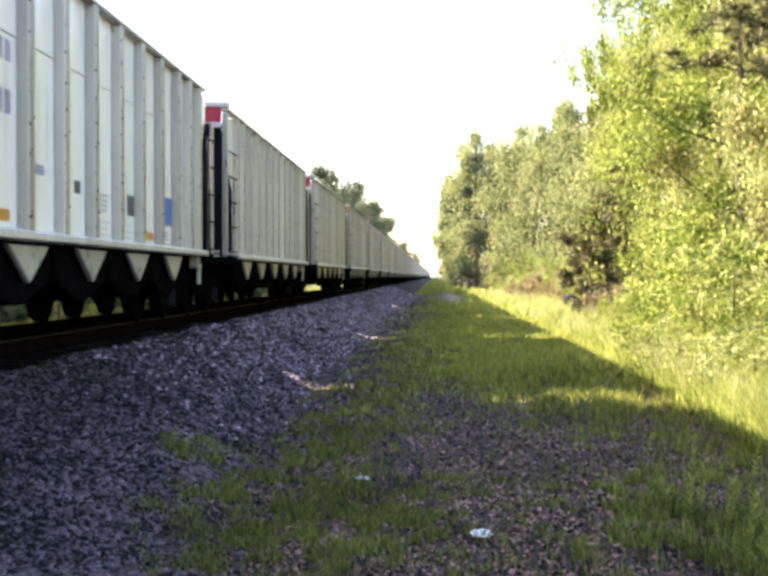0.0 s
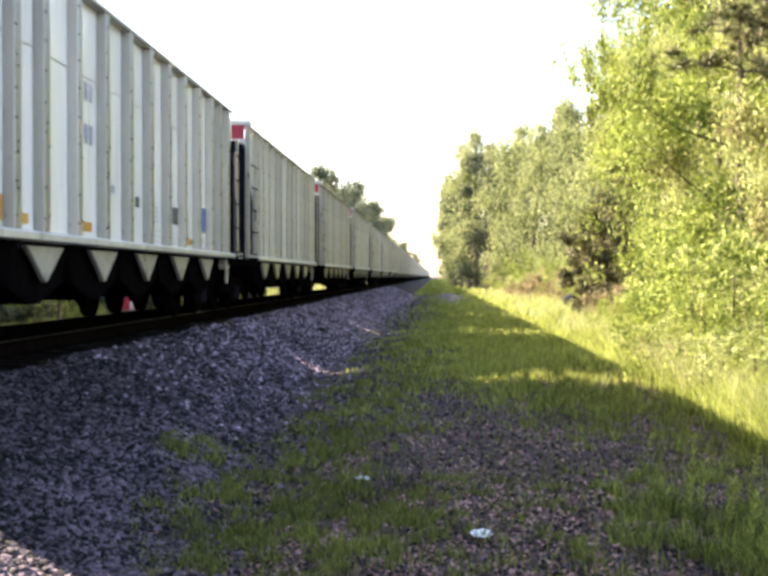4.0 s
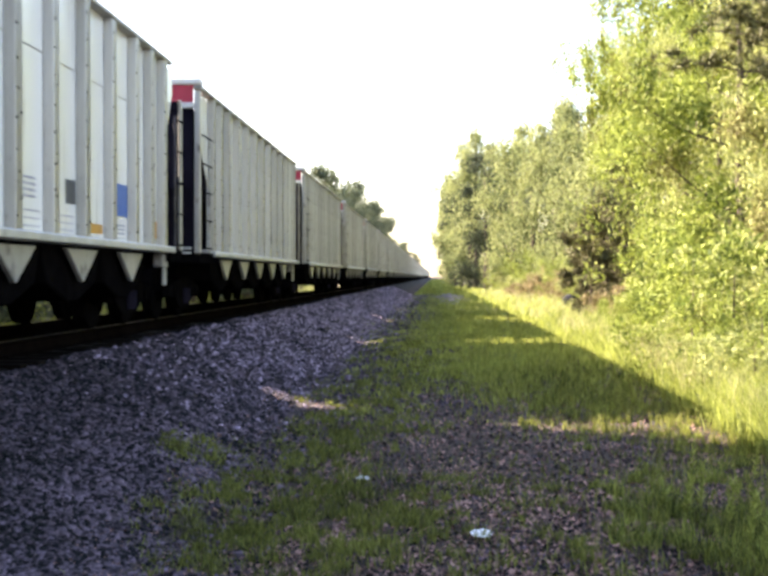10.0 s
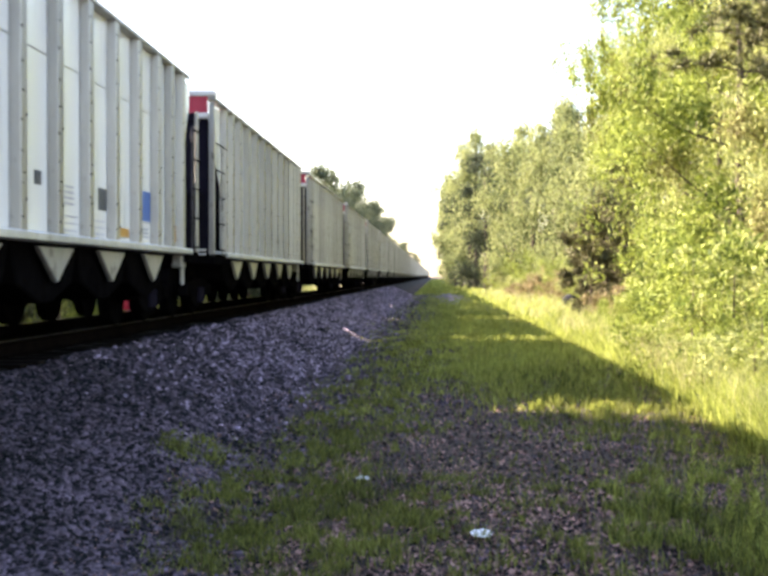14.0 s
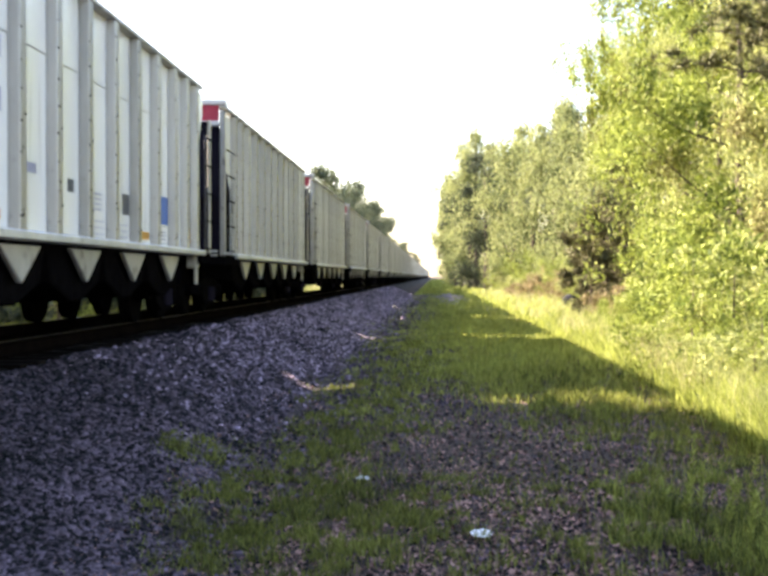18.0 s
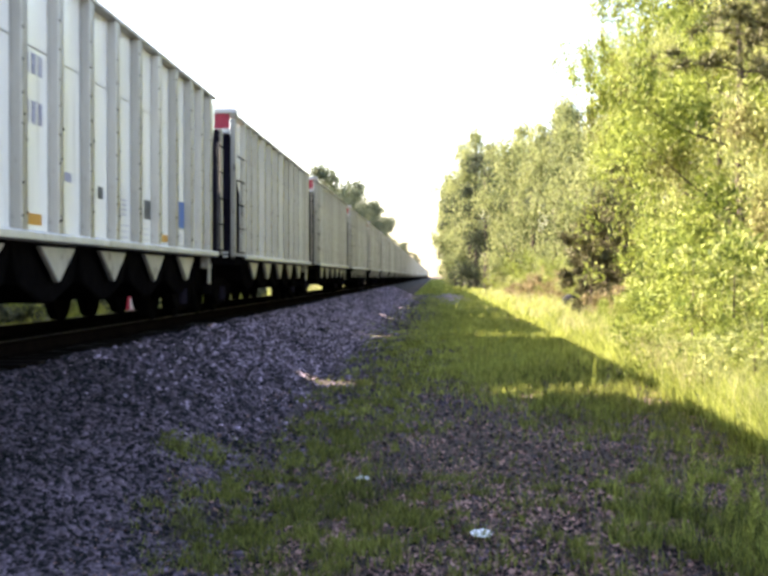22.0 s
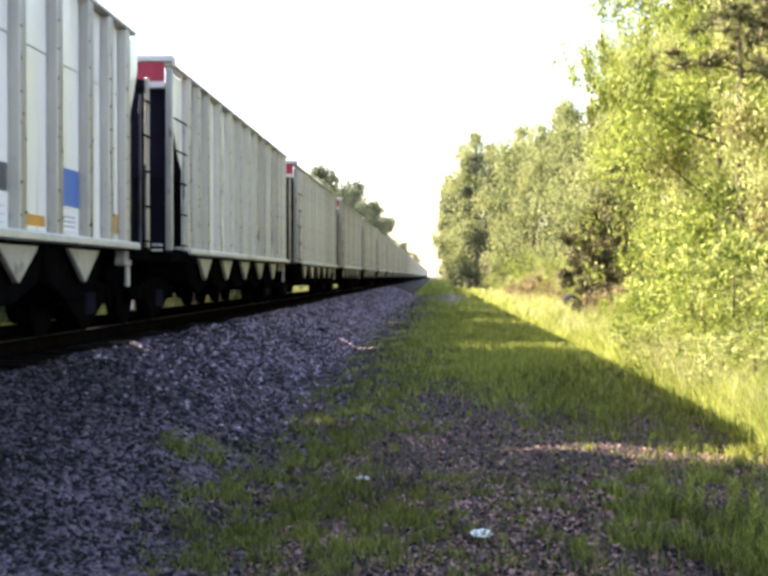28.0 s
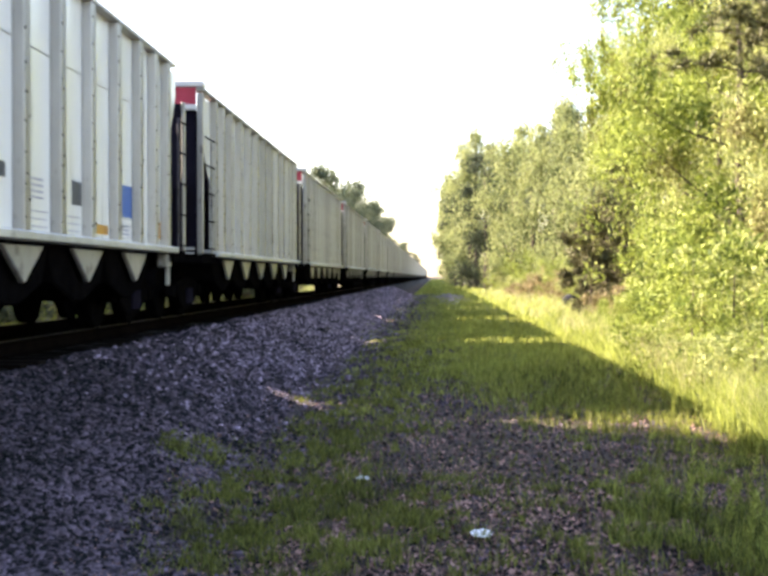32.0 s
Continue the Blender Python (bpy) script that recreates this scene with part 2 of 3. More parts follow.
def grassy(x, y):
    """How thickly grass grows, 0 to 1."""
    g = np.zeros_like(x)
    for cx, cy, rx, ry in GRASSY:
        g = np.maximum(g, 1.25 - ((x - cx) / rx) ** 2 - ((y - cy) / ry) ** 2)
    g = np.maximum(g, np.clip((x - 2.9) / 0.8, 0, 1))
    bare = np.maximum(1.4 - ((x - 0.8) / 1.7) ** 2 - ((y - 13.2) / 1.8) ** 2, 1.1 - ((x - 0.15) / 0.4) ** 2 - ((y - 24) / 12) ** 2)
    g = np.maximum(g, 0.55 * np.clip((x - TOE - 0.2 - 0.25 * np.sin(0.9 * y) - 0.16 * np.sin(2.3 * y + 1)) / 0.5, 0, 1) * (1 - 0.85 * np.clip(bare, 0, 1)) * np.clip((y - 6) / 9, 0.3, 1))
    g *= 1 - 0.8 * np.clip(1.2 - ((x - 0.35 - 0.2 * np.sin(1.3 * y)) / 0.6) ** 2 - ((y - 17) / 4.5) ** 2, 0, 1)
    return np.clip(g, 0, 1) * np.clip(0.42 + np.clip((y - 15) / 40, 0, 0.4) + 0.5 * np.sin(5 * x + 2 * y) * np.sin(3.7 * y - 2.1 * x + 1) + 0.5 * np.sin(11 * x - 3 * y) * np.sin(7 * y + 4 * x) + 0.3 * np.sin(23 * x + 9 * y) * np.sin(17 * y - 13 * x), 0.03, 1)


PALE_GRAVEL = material("pale_gravel", (0.42, 0.40, 0.36), (0.70, 0.67, 0.62), 12.0, 0.95, bump=0.8, bump_scale=30.0)
tagged(sheet("service_road", np.arange(-11.4, -8.9, 0.3), np.concatenate([np.arange(-30, 80, 1.0), np.arange(80, 400, 10.0)]), lambda x, y: np.maximum(land(x, y), 0.0) + 0.05, PALE_GRAVEL), "pale gravel service road beyond the track", "road", kind="structure")

# ---- gravel ----
CHIPS = np.array([(-1, -0.8, -0.7), (1, -0.9, -0.7), (0.9, 1, -0.7), (-0.9, 0.9, -0.7), (-0.5, 0.1, 0.7), (0.5, -0.1, 0.8)], float)
CHIPS_F = np.array([(0, 1, 5), (0, 5, 4), (1, 2, 5), (2, 3, 4), (2, 4, 5), (3, 0, 4)])


def stones(name, x, y, z, size, mat):
    n = len(x)
    v = CHIPS[None] * rng.uniform(0.6, 1.1, (n, 6, 3))
    ang = rng.uniform(0, 2 * np.pi, (n, 3)) * np.array([1, 0.2, 0.2])
    for a, (i, j) in zip(range(3), ((0, 1), (1, 2), (0, 2))):
        c, s = np.cos(ang[:, a])[:, None], np.sin(ang[:, a])[:, None]
        v[:, :, i], v[:, :, j] = v[:, :, i] * c - v[:, :, j] * s, v[:, :, i] * s + v[:, :, j] * c
    v *= (size[:, None] * rng.uniform(0.7, 1.2, (n, 1)))[:, :, None] * np.array([1, 1, 0.8])
    v += np.stack([x, y, z], 1)[:, None, :]
    f = (CHIPS_F[None] + 6 * np.arange(n)[:, None, None]).reshape(-1, 3)
    return new(name, mesh_np(name, v.reshape(-1, 3), f, mat))


def near_heavy(n, near, far):
    """Distances along the track, thinning with distance."""
    return 1 / rng.uniform(1 / far, 1 / near, n)


sy = near_heavy(76000, 6.5, 120)
sx = rng.uniform(-4.12, TOE + 1.1, 76000)
keep = sx < TOE + 0.15 * np.sin(1.1 * sy) + 0.08 * np.sin(4.1 * sy) + rng.exponential(0.38, len(sx))
sx, sy = sx[keep], sy[keep]
sz = np.maximum(bed(sx, sy), land(sx, sy)) + rng.uniform(-0.008, 0.02, len(sx))
size = rng.uniform(0.012, 0.030, len(sx)) + 0.0005 * sy
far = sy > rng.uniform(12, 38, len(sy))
foul = ~far & (rng.uniform(0, 1, len(sy)) < np.clip((-2.5 - sx) / 0.8, 0, 1) * np.clip((26 - sy) / 12, 0, 1))
tagged(stones("sooty_ballast", sx[foul], sy[foul], sz[foul], size[foul], STONE_DARK), "crushed stone darkened by coal dust close to the rails", "gravel", kind="stuff")
plain = ~far & ~foul
tagged(stones("ballast_stones", sx[plain], sy[plain], sz[plain], size[plain], STONE), "loose grey crushed stone on the ballast slope", "gravel", kind="stuff")
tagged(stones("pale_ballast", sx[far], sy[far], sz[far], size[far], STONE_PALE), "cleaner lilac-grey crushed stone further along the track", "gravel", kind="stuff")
sy = near_heavy(16000, 6.8, 60)
sx = rng.uniform(TOE - 0.1, 3.2, 16000)
keep = (rng.uniform(0, 1, 16000) > grassy(sx, sy) + 0.1) & (rng.uniform(0, 1, 16000) < 0.35 + 0.8 * (sx < -1.4) + 0.6 * ((sy < 9.2) & (sx > 0.2)))
sx, sy = sx[keep], sy[keep]
tagged(stones("stray_gravel", sx, sy, land(sx, sy) + 0.004, rng.uniform(0.008, 0.024, len(sx)), STONE), "scattered grey gravel trodden into bare soil", "gravel", kind="stuff")
sy = near_heavy(8000, 6.5, 30)
sx = TOE + 0.15 + rng.normal(0, 0.3, 8000)
tagged(stones("toe_gravel", sx, sy, np.maximum(bed(sx, sy), land(sx, sy)) + rng.uniform(-0.004, 0.012, 8000), rng.uniform(0.009, 0.02, 8000) + 0.0006 * sy, STONE), "grey stones rolled down to the foot of the ballast", "gravel", kind="stuff")
sy = near_heavy(12000, 15, 100)
sx = TOE + 0.1 + np.abs(rng.normal(0, 1.5, 12000))
tagged(stones("path_gravel", sx, sy, land(sx, sy) + 0.004, rng.uniform(0.010, 0.02, 12000) + 0.0005 * sy, STONE), "pale gravel spread along the grassy strip", "gravel", kind="stuff")

sx, sy = rng.normal(1.3, 0.45, 1800), rng.normal(98, 9, 1800)
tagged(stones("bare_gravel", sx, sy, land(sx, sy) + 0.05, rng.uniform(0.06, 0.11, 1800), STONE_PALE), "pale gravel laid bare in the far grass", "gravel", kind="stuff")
sx, sy = rng.uniform(-4.12, TOE + 0.5, 12000), rng.uniform(-9, 6.7, 12000)
tagged(stones("nearby_ballast", sx, sy, np.maximum(bed(sx, sy), land(sx, sy)) + rng.uniform(-0.008, 0.02, len(sx)), rng.uniform(0.018, 0.036, len(sx)), STONE), "loose grey crushed stone of the ballast slope", "gravel", kind="stuff")


def flakes(name, x, y, size, mat):
    """Dead leaves and chips lying at odd tilts."""
    n = len(x)
    a = rng.uniform(0, 2 * np.pi, n)
    u = np.stack([np.cos(a), np.sin(a), rng.normal(0, 0.35, n)], 1) * size[:, None]
    w = np.stack([-np.sin(a), np.cos(a), rng.normal(0, 0.5, n)], 1) * (size * rng.uniform(0.3, 0.8, n))[:, None]
    p = np.stack([x, y, land(x, y) + 0.006 + 0.4 * size], 1)
    v = np.stack([p - u, p - w, p + u, p + w], 1).reshape(-1, 3)
    i = 4 * np.arange(n)[:, None]
    return new(name, mesh_np(name, v, np.concatenate([i + np.array([[0, 1, 2]]), i + np.array([[0, 2, 3]])], 0), mat))


sy = near_heavy(85000, 6.8, 60)
sx = rng.uniform(-2.3, 3.4, len(sy))
keep = (rng.uniform(0, 1, len(sy)) > 0.8 * grassy(sx, sy)) & (rng.uniform(0, 1, len(sy)) < np.clip(1.6 - sy / 16, 0.12, 1))
sx, sy = sx[keep], sy[keep]
tagged(flakes("leaf_litter", sx, sy, rng.uniform(0.007, 0.021, len(sx)) + 0.0003 * sy, CHIP), "reddish brown dead leaves and chips on soil", "litter", kind="stuff")


# ---- grass ----
def blades(name, x, y, tall, wide, mat, lean=0.45):
    n = len(x)
    a, b = rng.uniform(0, 2 * np.pi, n), rng.uniform(0, 2 * np.pi, n)
    base = np.stack([x, y, land(x, y) - 0.01], 1)
    w = np.stack([np.cos(a), np.sin(a), np.zeros(n)], 1) * (wide / 2)[:, None]
    l = np.abs(rng.normal(0, lean, n)) * tall
    bend = np.stack([np.cos(b) * l, np.sin(b) * l, tall], 1)
    mid = base + bend * np.array([0.35, 0.35, 0.6])
    v = np.stack([base - w, base + w, mid + 0.7 * w, base + bend, mid - 0.7 * w], 1).reshape(-1, 3)
    i = 5 * np.arange(n)[:, None]
    q = (i + np.array([[0, 1, 2]]), i + np.array([[0, 2, 4]]), i + np.array([[4, 2, 3]]))
    return new(name, mesh_np(name, v, np.concatenate(q, 0), mat))


gy = near_heavy(260000, 6.8, 150)
gx = rng.uniform(-2.6, 4.5, len(gy))
keep = rng.uniform(0, 1, len(gy)) < grassy(gx, gy) * np.clip(gy / 14, 0.7, 1) * np.where(gy > 17, np.clip(0.35 + (gx + 1.0) / 2.2, 0.25, 1), 1)
gx, gy = gx[keep], gy[keep]
far = gy > 15 + rng.uniform(0, 8, len(gy))
mx, my = gx[far], gy[far]
tagged(blades("meadow_grass", mx, my, rng.uniform(0.03, 0.11, len(mx)) * (1 + np.clip((my - 13) / 10, 0, 1.0) * np.clip(0.6 + mx / 2.5, 0.3, 1.3)), 0.006 + 0.0006 * my, MEADOW), "paler green grass further along the strip", "grass", kind="stuff")
gx, gy = gx[~far], gy[~far]
tagged(blades("short_grass", gx, gy, rng.uniform(0.03, 0.11, len(gx)) * (1 + 0.35 * np.clip((gx - 0.9) / 0.8, 0, 1)) * (1 + np.clip((gy - 13) / 10, 0, 1.0) * np.clip(0.6 + gx / 2.5, 0.3, 1.3)), 0.006 + 0.0006 * gy, GRASS), "short patchy green grass on the trodden strip", "grass", kind="stuff")
cy = near_heavy(26000, 6.8, 34)
cx = rng.uniform(-2.4, 4.2, len(cy))
keep = rng.uniform(0, 1, len(cy)) < grassy(cx, cy) ** 1.3 * np.where((cx > 1.1) & (cy < 12), 0.42, 0.22)
cx, cy = cx[keep], cy[keep]
per = 22
tall = np.repeat(rng.uniform(0.05, 0.15, len(cx)) * np.where(cx > 1.2, 1.4, 1.0), per) * rng.uniform(0.5, 1.1, len(cx) * per)
gx, gy = (np.repeat(c, per) + rng.normal(0, 0.03, len(cx) * per) for c in (cx, cy))
fresh = gx > 1.15
tagged(blades("grass_tufts", gx[~fresh], gy[~fresh], tall[~fresh], 0.005 + 0.0005 * gy[~fresh], GRASS, 0.55), "tufts of dull green grass on the trodden strip", "grass", kind="stuff")
tagged(blades("fresh_grass", gx[fresh], gy[fresh], tall[fresh], 0.005 + 0.0005 * gy[fresh], FRESH, 0.6), "thick tufts of fresh green grass beside bare soil", "grass", kind="stuff")
gy = near_heavy(9000, 120, 700)
gx = rng.uniform(-1.9, 6.0, len(gy))
tagged(blades("far_grass", gx, gy, rng.uniform(0.1, 0.3, len(gx)), 0.0016 * gy, MEADOW), "far green grass beside the track", "grass", kind="stuff")
cy = near_heavy(9000, 12, 140)
gy = np.repeat(cy, 13)
gx = np.repeat(3.45 + np.abs(rng.normal(0, 1.6, len(cy))) * (1 + 1.3 * np.clip((cy - 34) / 15, 0, 1)) - np.clip(cy - 60, 0, 90) * 0.03, 13) + rng.normal(0, 0.07, len(gy))
gy = gy + rng.normal(0, 0.09, len(gy))
keep = (gx < 11) & (rng.uniform(0, 1, len(gy)) < 0.55 + 0.45 * np.sin(2.3 * gx + 1.1 * gy) * np.sin(1.7 * gy - gx))
gx, gy = gx[keep], gy[keep]
tagged(blades("tall_grass", gx, gy, rng.uniform(0.12, 0.5, len(gx)) * (1 + 0.9 * np.clip(gx - 4.2, 0, 1) * (gy < 36)) * (1.0 + 0.7 * np.sin(1.9 * gx + 0.8 * gy) * np.sin(1.3 * gy)), 0.008 + 0.0005 * gy, WEED, 0.5), "tall pale green grass and weeds before the woods", "grass", kind="stuff")
gx, gy = rng.uniform(-2.2, 9.0, 60000), rng.uniform(-9, 6.9, 60000)
keep = rng.uniform(0, 1, len(gy)) < np.maximum(grassy(gx, gy + 9), 0.15)
gx, gy = gx[keep], gy[keep]
tagged(blades("strip_grass", gx, gy, rng.uniform(0.04, 0.14, len(gx)), rng.uniform(0.008, 0.014, len(gx)), GRASS), "short green grass where the strip runs on", "grass", kind="stuff")
gy = near_heavy(8000, 14, 120)
gx = 3.6 + np.abs(rng.normal(0, 1.5, len(gy))) * (1 + np.clip((gy - 34) / 15, 0, 1))
tagged(blades("straw", gx, gy, rng.uniform(0.25, 0.8, len(gx)), 0.006 + 0.0004 * gy, STRAW, 0.35), "dry straw stems standing in the tall grass", "grass", kind="stuff")
gy = near_heavy(9000, 25, 160)
gx = rng.uniform(-20, -11.6, len(gy))
tagged(blades("field_grass", gx, gy, rng.uniform(0.1, 0.4, len(gx)), 0.02 + 0.001 * gy, WEED), "rough grass in the field beyond the track", "grass", kind="stuff")


# ---- track ----
track = tagged(new("railway_track"), "single railway track of rusty rails on dark timber ties", "railway track", kind="structure")
track.location = (TRACK_X, 0, RAIL_Z)
RAIL_SECTION = [(-0.075, -0.185), (0.075, -0.185), (0.075, -0.172), (0.012, -0.15), (0.012, -0.045), (0.036, -0.032), (0.036, -0.004), (-0.036, -0.004), (-0.036, -0.032), (-0.012, -0.045), (-0.012, -0.15), (-0.075, -0.172)]
for side in (-1, 1):
    bm = bmesh.new()
    prism(bm, [(x + side * 0.755, z) for x, z in RAIL_SECTION], "y", -60, 1500)
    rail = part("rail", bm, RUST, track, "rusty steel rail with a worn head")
    boxed("rail_head", WORN, rail, (side * 0.755 - 0.032, side * 0.755 + 0.032, -60, 1500, -0.004, 0.0))
bm = bmesh.new()
box(bm, -1.3, 1.3, -0.115, 0.115, -0.36, -0.172)
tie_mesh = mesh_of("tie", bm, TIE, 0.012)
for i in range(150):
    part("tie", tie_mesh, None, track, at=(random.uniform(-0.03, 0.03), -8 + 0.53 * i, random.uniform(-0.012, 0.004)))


# ---- hopper cars ----
SX, PX = 1.49, 1.60            # sheet and post faces from the car's centre line
Z0, Z1 = 1.03, 3.79            # sill foot and top chord
END = 7.34                     # half length of the body with its end posts
SHEETS = {-1: -6.17, 1: 6.6}  # where the side sheets begin and end
POSTS = [-6.04, -5.29] + [-4.44 + 1.13 * i for i in range(9)] + [5.46, 6.25]


def truck(car, y):
    bm = bmesh.new()
    box(bm, -0.85, 0.85, -0.18, 0.18, 0.38, 0.66)
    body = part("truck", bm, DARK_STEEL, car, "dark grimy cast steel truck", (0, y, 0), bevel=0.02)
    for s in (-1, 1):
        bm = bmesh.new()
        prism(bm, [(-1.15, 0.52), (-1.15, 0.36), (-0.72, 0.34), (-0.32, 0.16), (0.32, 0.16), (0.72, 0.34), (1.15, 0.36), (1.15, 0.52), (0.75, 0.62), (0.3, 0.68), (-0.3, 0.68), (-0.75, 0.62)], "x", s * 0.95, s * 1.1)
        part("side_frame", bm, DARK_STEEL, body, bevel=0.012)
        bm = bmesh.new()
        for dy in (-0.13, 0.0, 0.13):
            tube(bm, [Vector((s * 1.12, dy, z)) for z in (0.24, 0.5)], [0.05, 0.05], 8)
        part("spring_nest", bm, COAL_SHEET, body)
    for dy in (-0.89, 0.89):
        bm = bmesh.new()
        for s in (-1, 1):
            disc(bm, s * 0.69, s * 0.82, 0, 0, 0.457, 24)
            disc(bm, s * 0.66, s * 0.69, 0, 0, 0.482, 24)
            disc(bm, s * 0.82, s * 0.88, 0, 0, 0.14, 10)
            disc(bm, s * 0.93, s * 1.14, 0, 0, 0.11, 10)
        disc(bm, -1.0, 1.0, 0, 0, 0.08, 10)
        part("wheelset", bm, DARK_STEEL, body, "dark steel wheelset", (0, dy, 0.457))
    return body


def side_post(s, seed, bolts):
    """A hat-section post on a side sheet, with a few dark bolt heads left on its foot."""
    q = random.Random(40 + seed)
    bm = bmesh.new()
    prism(bm, [(s * SX, -0.115), (s * SX, 0.115), (s * PX, 0.095), (s * PX, -0.095)], "z", Z0 + 0.09, Z1 - 0.05)
    bmesh.ops.recalc_face_normals(bm, faces=bm.faces)
    bmesh.ops.bevel(bm, geom=list(bm.edges), offset=0.012, segments=1, affect="EDGES", clamp_overlap=True)
    body = set(bm.faces)
    spots = [(-0.066 + q.uniform(-0.008, 0.008), Z0 + 0.24 + 0.285 * i + q.uniform(-0.02, 0.02)) for i in range(9) if q.random() < 0.8]
    spots += [(q.choice((-0.02, 0.05)), Z0 + 0.2 + q.random() ** 1.4 * 1.5) for i in range(4)]
    for y, z in spots if bolts else ():
        r = q.uniform(0.010, 0.018)
        prism(bm, [(y + r * math.cos(a), z + r * math.sin(a)) for a in (0, 1.26, 2.51, 3.77, 5.03)], "x", s * (PX - 0.002), s * (PX + 0.007))
    for f in bm.faces:
        f.material_index = 0 if f in body else 1
    me = mesh_of("side_post", bm, POST)
    me.materials.append(DARK_STEEL)
    return me


def hopper_car(full):
    """A coal hopper car, its origin on the rail tops; full: every rung and panel a part, else the far cars' plainer set."""
    car = tagged(new("hopper_car"), "ribbed aluminium coal hopper car rolling on the track", "freight car", "cars of the train")
    for s in (-1, 1):
        if full and s == 1:
            for a, b in zip([SHEETS[-1]] + POSTS[1:-1], POSTS[1:-1] + [SHEETS[1]]):
                boxed("side_panel", SHEET, car, (SX - 0.012, SX, a + 0.004, b - 0.004, Z0 + 0.1, Z1 - 0.05))
        else:
            boxed("side_panel", SHEET, car, (s * SX - 0.006, s * SX + 0.006, SHEETS[-1], SHEETS[1], Z0 + 0.1, Z1 - 0.05))
        variants = [side_post(s, i, full and s == 1) for i in range(4 if full and s == 1 else 1)]
        for i, y in enumerate(POSTS if full or s == 1 else ()):
            part("side_post", variants[(i * 7 + i // 3) % len(variants)], None, car, at=(0, y, 0))
        if full and s == 1:
            boxed("panel_seam", POST, car, (SX + 0.001, SX + 0.007, SHEETS[-1], SHEETS[1], 2.91, 2.922), "weld seam along the side sheets")
        boxed("top_chord", POST, car, (s * (SX - 0.05), s * (PX + 0.008), -END, SHEETS[1] + 0.06, Z1 - 0.055, Z1), bevel=0.008)
        bm = bmesh.new()
        prism(bm, [(s * (SX - 0.1), Z0 + 0.01), (s * (PX + 0.05), Z0 + 0.01), (s * (PX + 0.05), Z0 + 0.09), (s * (SX - 0.1), Z0 + 0.13)], "y", SHEETS[-1] - 0.05, SHEETS[1] + 0.05)
        part("side_sill", bm, SILL, car, "pale aluminium side sill", bevel=0.01)
        for e in (-1, 1):
            edge, stile = SHEETS[e], SHEETS[e] + e * (0.34 if e < 0 else 0.3)
            bm = bmesh.new()
            prism(bm, [(edge, Z1 - 0.1), (e * (END - 0.05), Z1 - 0.1), (e * (END - 0.05), Z1 - 0.42), (-6.8, Z1 - 0.9), (-6.5, Z1 - 1.26), (edge, Z1 - 1.5)] if e < 0 else [(edge, Z1 - 0.06), (END - 0.2, Z1 - 0.06), (END - 0.2, Z1 - 0.4), (stile, Z1 - 0.8), (edge, Z1 - 1.2)], "x", s * SX - 0.006, s * SX + 0.006)
            part("gusset", bm, SHEET, car)
            boxed("corner_post", POST, car, (s * (PX - (0.10 if e < 0 else 0.05)), s * PX, e * END - 0.05, e * END + 0.05, Z0, Z1 - (0.1 if e < 0 else 0.46)), bevel=0.012)
            boxed("ladder_stile", PALE if e < 0 else GRIMY, car, (s * (PX - 0.025), s * PX, stile - 0.04, stile + 0.04, Z0, Z1 - 0.75), bevel=0.005)
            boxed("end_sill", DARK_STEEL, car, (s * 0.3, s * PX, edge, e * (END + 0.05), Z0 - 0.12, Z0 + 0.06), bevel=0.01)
            if e == 1:
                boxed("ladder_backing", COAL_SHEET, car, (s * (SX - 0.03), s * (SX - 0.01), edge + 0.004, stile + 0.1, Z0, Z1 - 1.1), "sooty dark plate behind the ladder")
                boxed("jack_pad", PALE, car, (s * 1.36, s * 1.52, 6.46, 6.74, Z0 - 0.2, Z0 - 0.004), bevel=0.02)
                boxed("pad_bracket", PALE, car, (s * 1.45, s * 1.5, 6.62, 6.73, Z0 - 0.46, Z0 - 0.204), bevel=0.012)
            if full and s == 1:
                for i in range(5):
                    bm = bmesh.new()
                    tube(bm, [Vector((s * (PX + 0.03), stile, 1.16 + 0.455 * i)), Vector((s * (PX + 0.03), e * (END + 0.02), 1.16 + 0.455 * i))], [0.014, 0.014], 6)
                    part("rung", bm, DARK_STEEL, car)
    for e in (-1, 1):
        bm = bmesh.new()
        if e < 0:
            boxed("end_cap", WHITE, car, (-PX - 0.01, PX + 0.01, -END - 0.06, 0.2 - END, Z1 + 0.002, Z1 + 0.10), bevel=0.015)
            boxed("end_panel", RED, car, (-PX + 0.12, PX - 0.12, -END - 0.02, 0.02 - END, Z1 - 0.28, Z1 + 0.001), "red painted end panel")
            boxed("end_band", WHITE, car, (-PX + 0.11, PX - 0.11, -END - 0.045, 0.05 - END, Z1 - 0.375, Z1 - 0.284), bevel=0.01)
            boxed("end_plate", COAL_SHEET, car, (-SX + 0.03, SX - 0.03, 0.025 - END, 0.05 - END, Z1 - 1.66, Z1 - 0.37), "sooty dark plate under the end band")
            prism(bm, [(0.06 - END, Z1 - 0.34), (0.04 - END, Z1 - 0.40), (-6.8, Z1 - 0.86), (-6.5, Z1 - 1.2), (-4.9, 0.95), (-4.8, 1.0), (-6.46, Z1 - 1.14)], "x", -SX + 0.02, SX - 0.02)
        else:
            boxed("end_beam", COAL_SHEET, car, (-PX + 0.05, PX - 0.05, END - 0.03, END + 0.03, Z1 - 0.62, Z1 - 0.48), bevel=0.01)
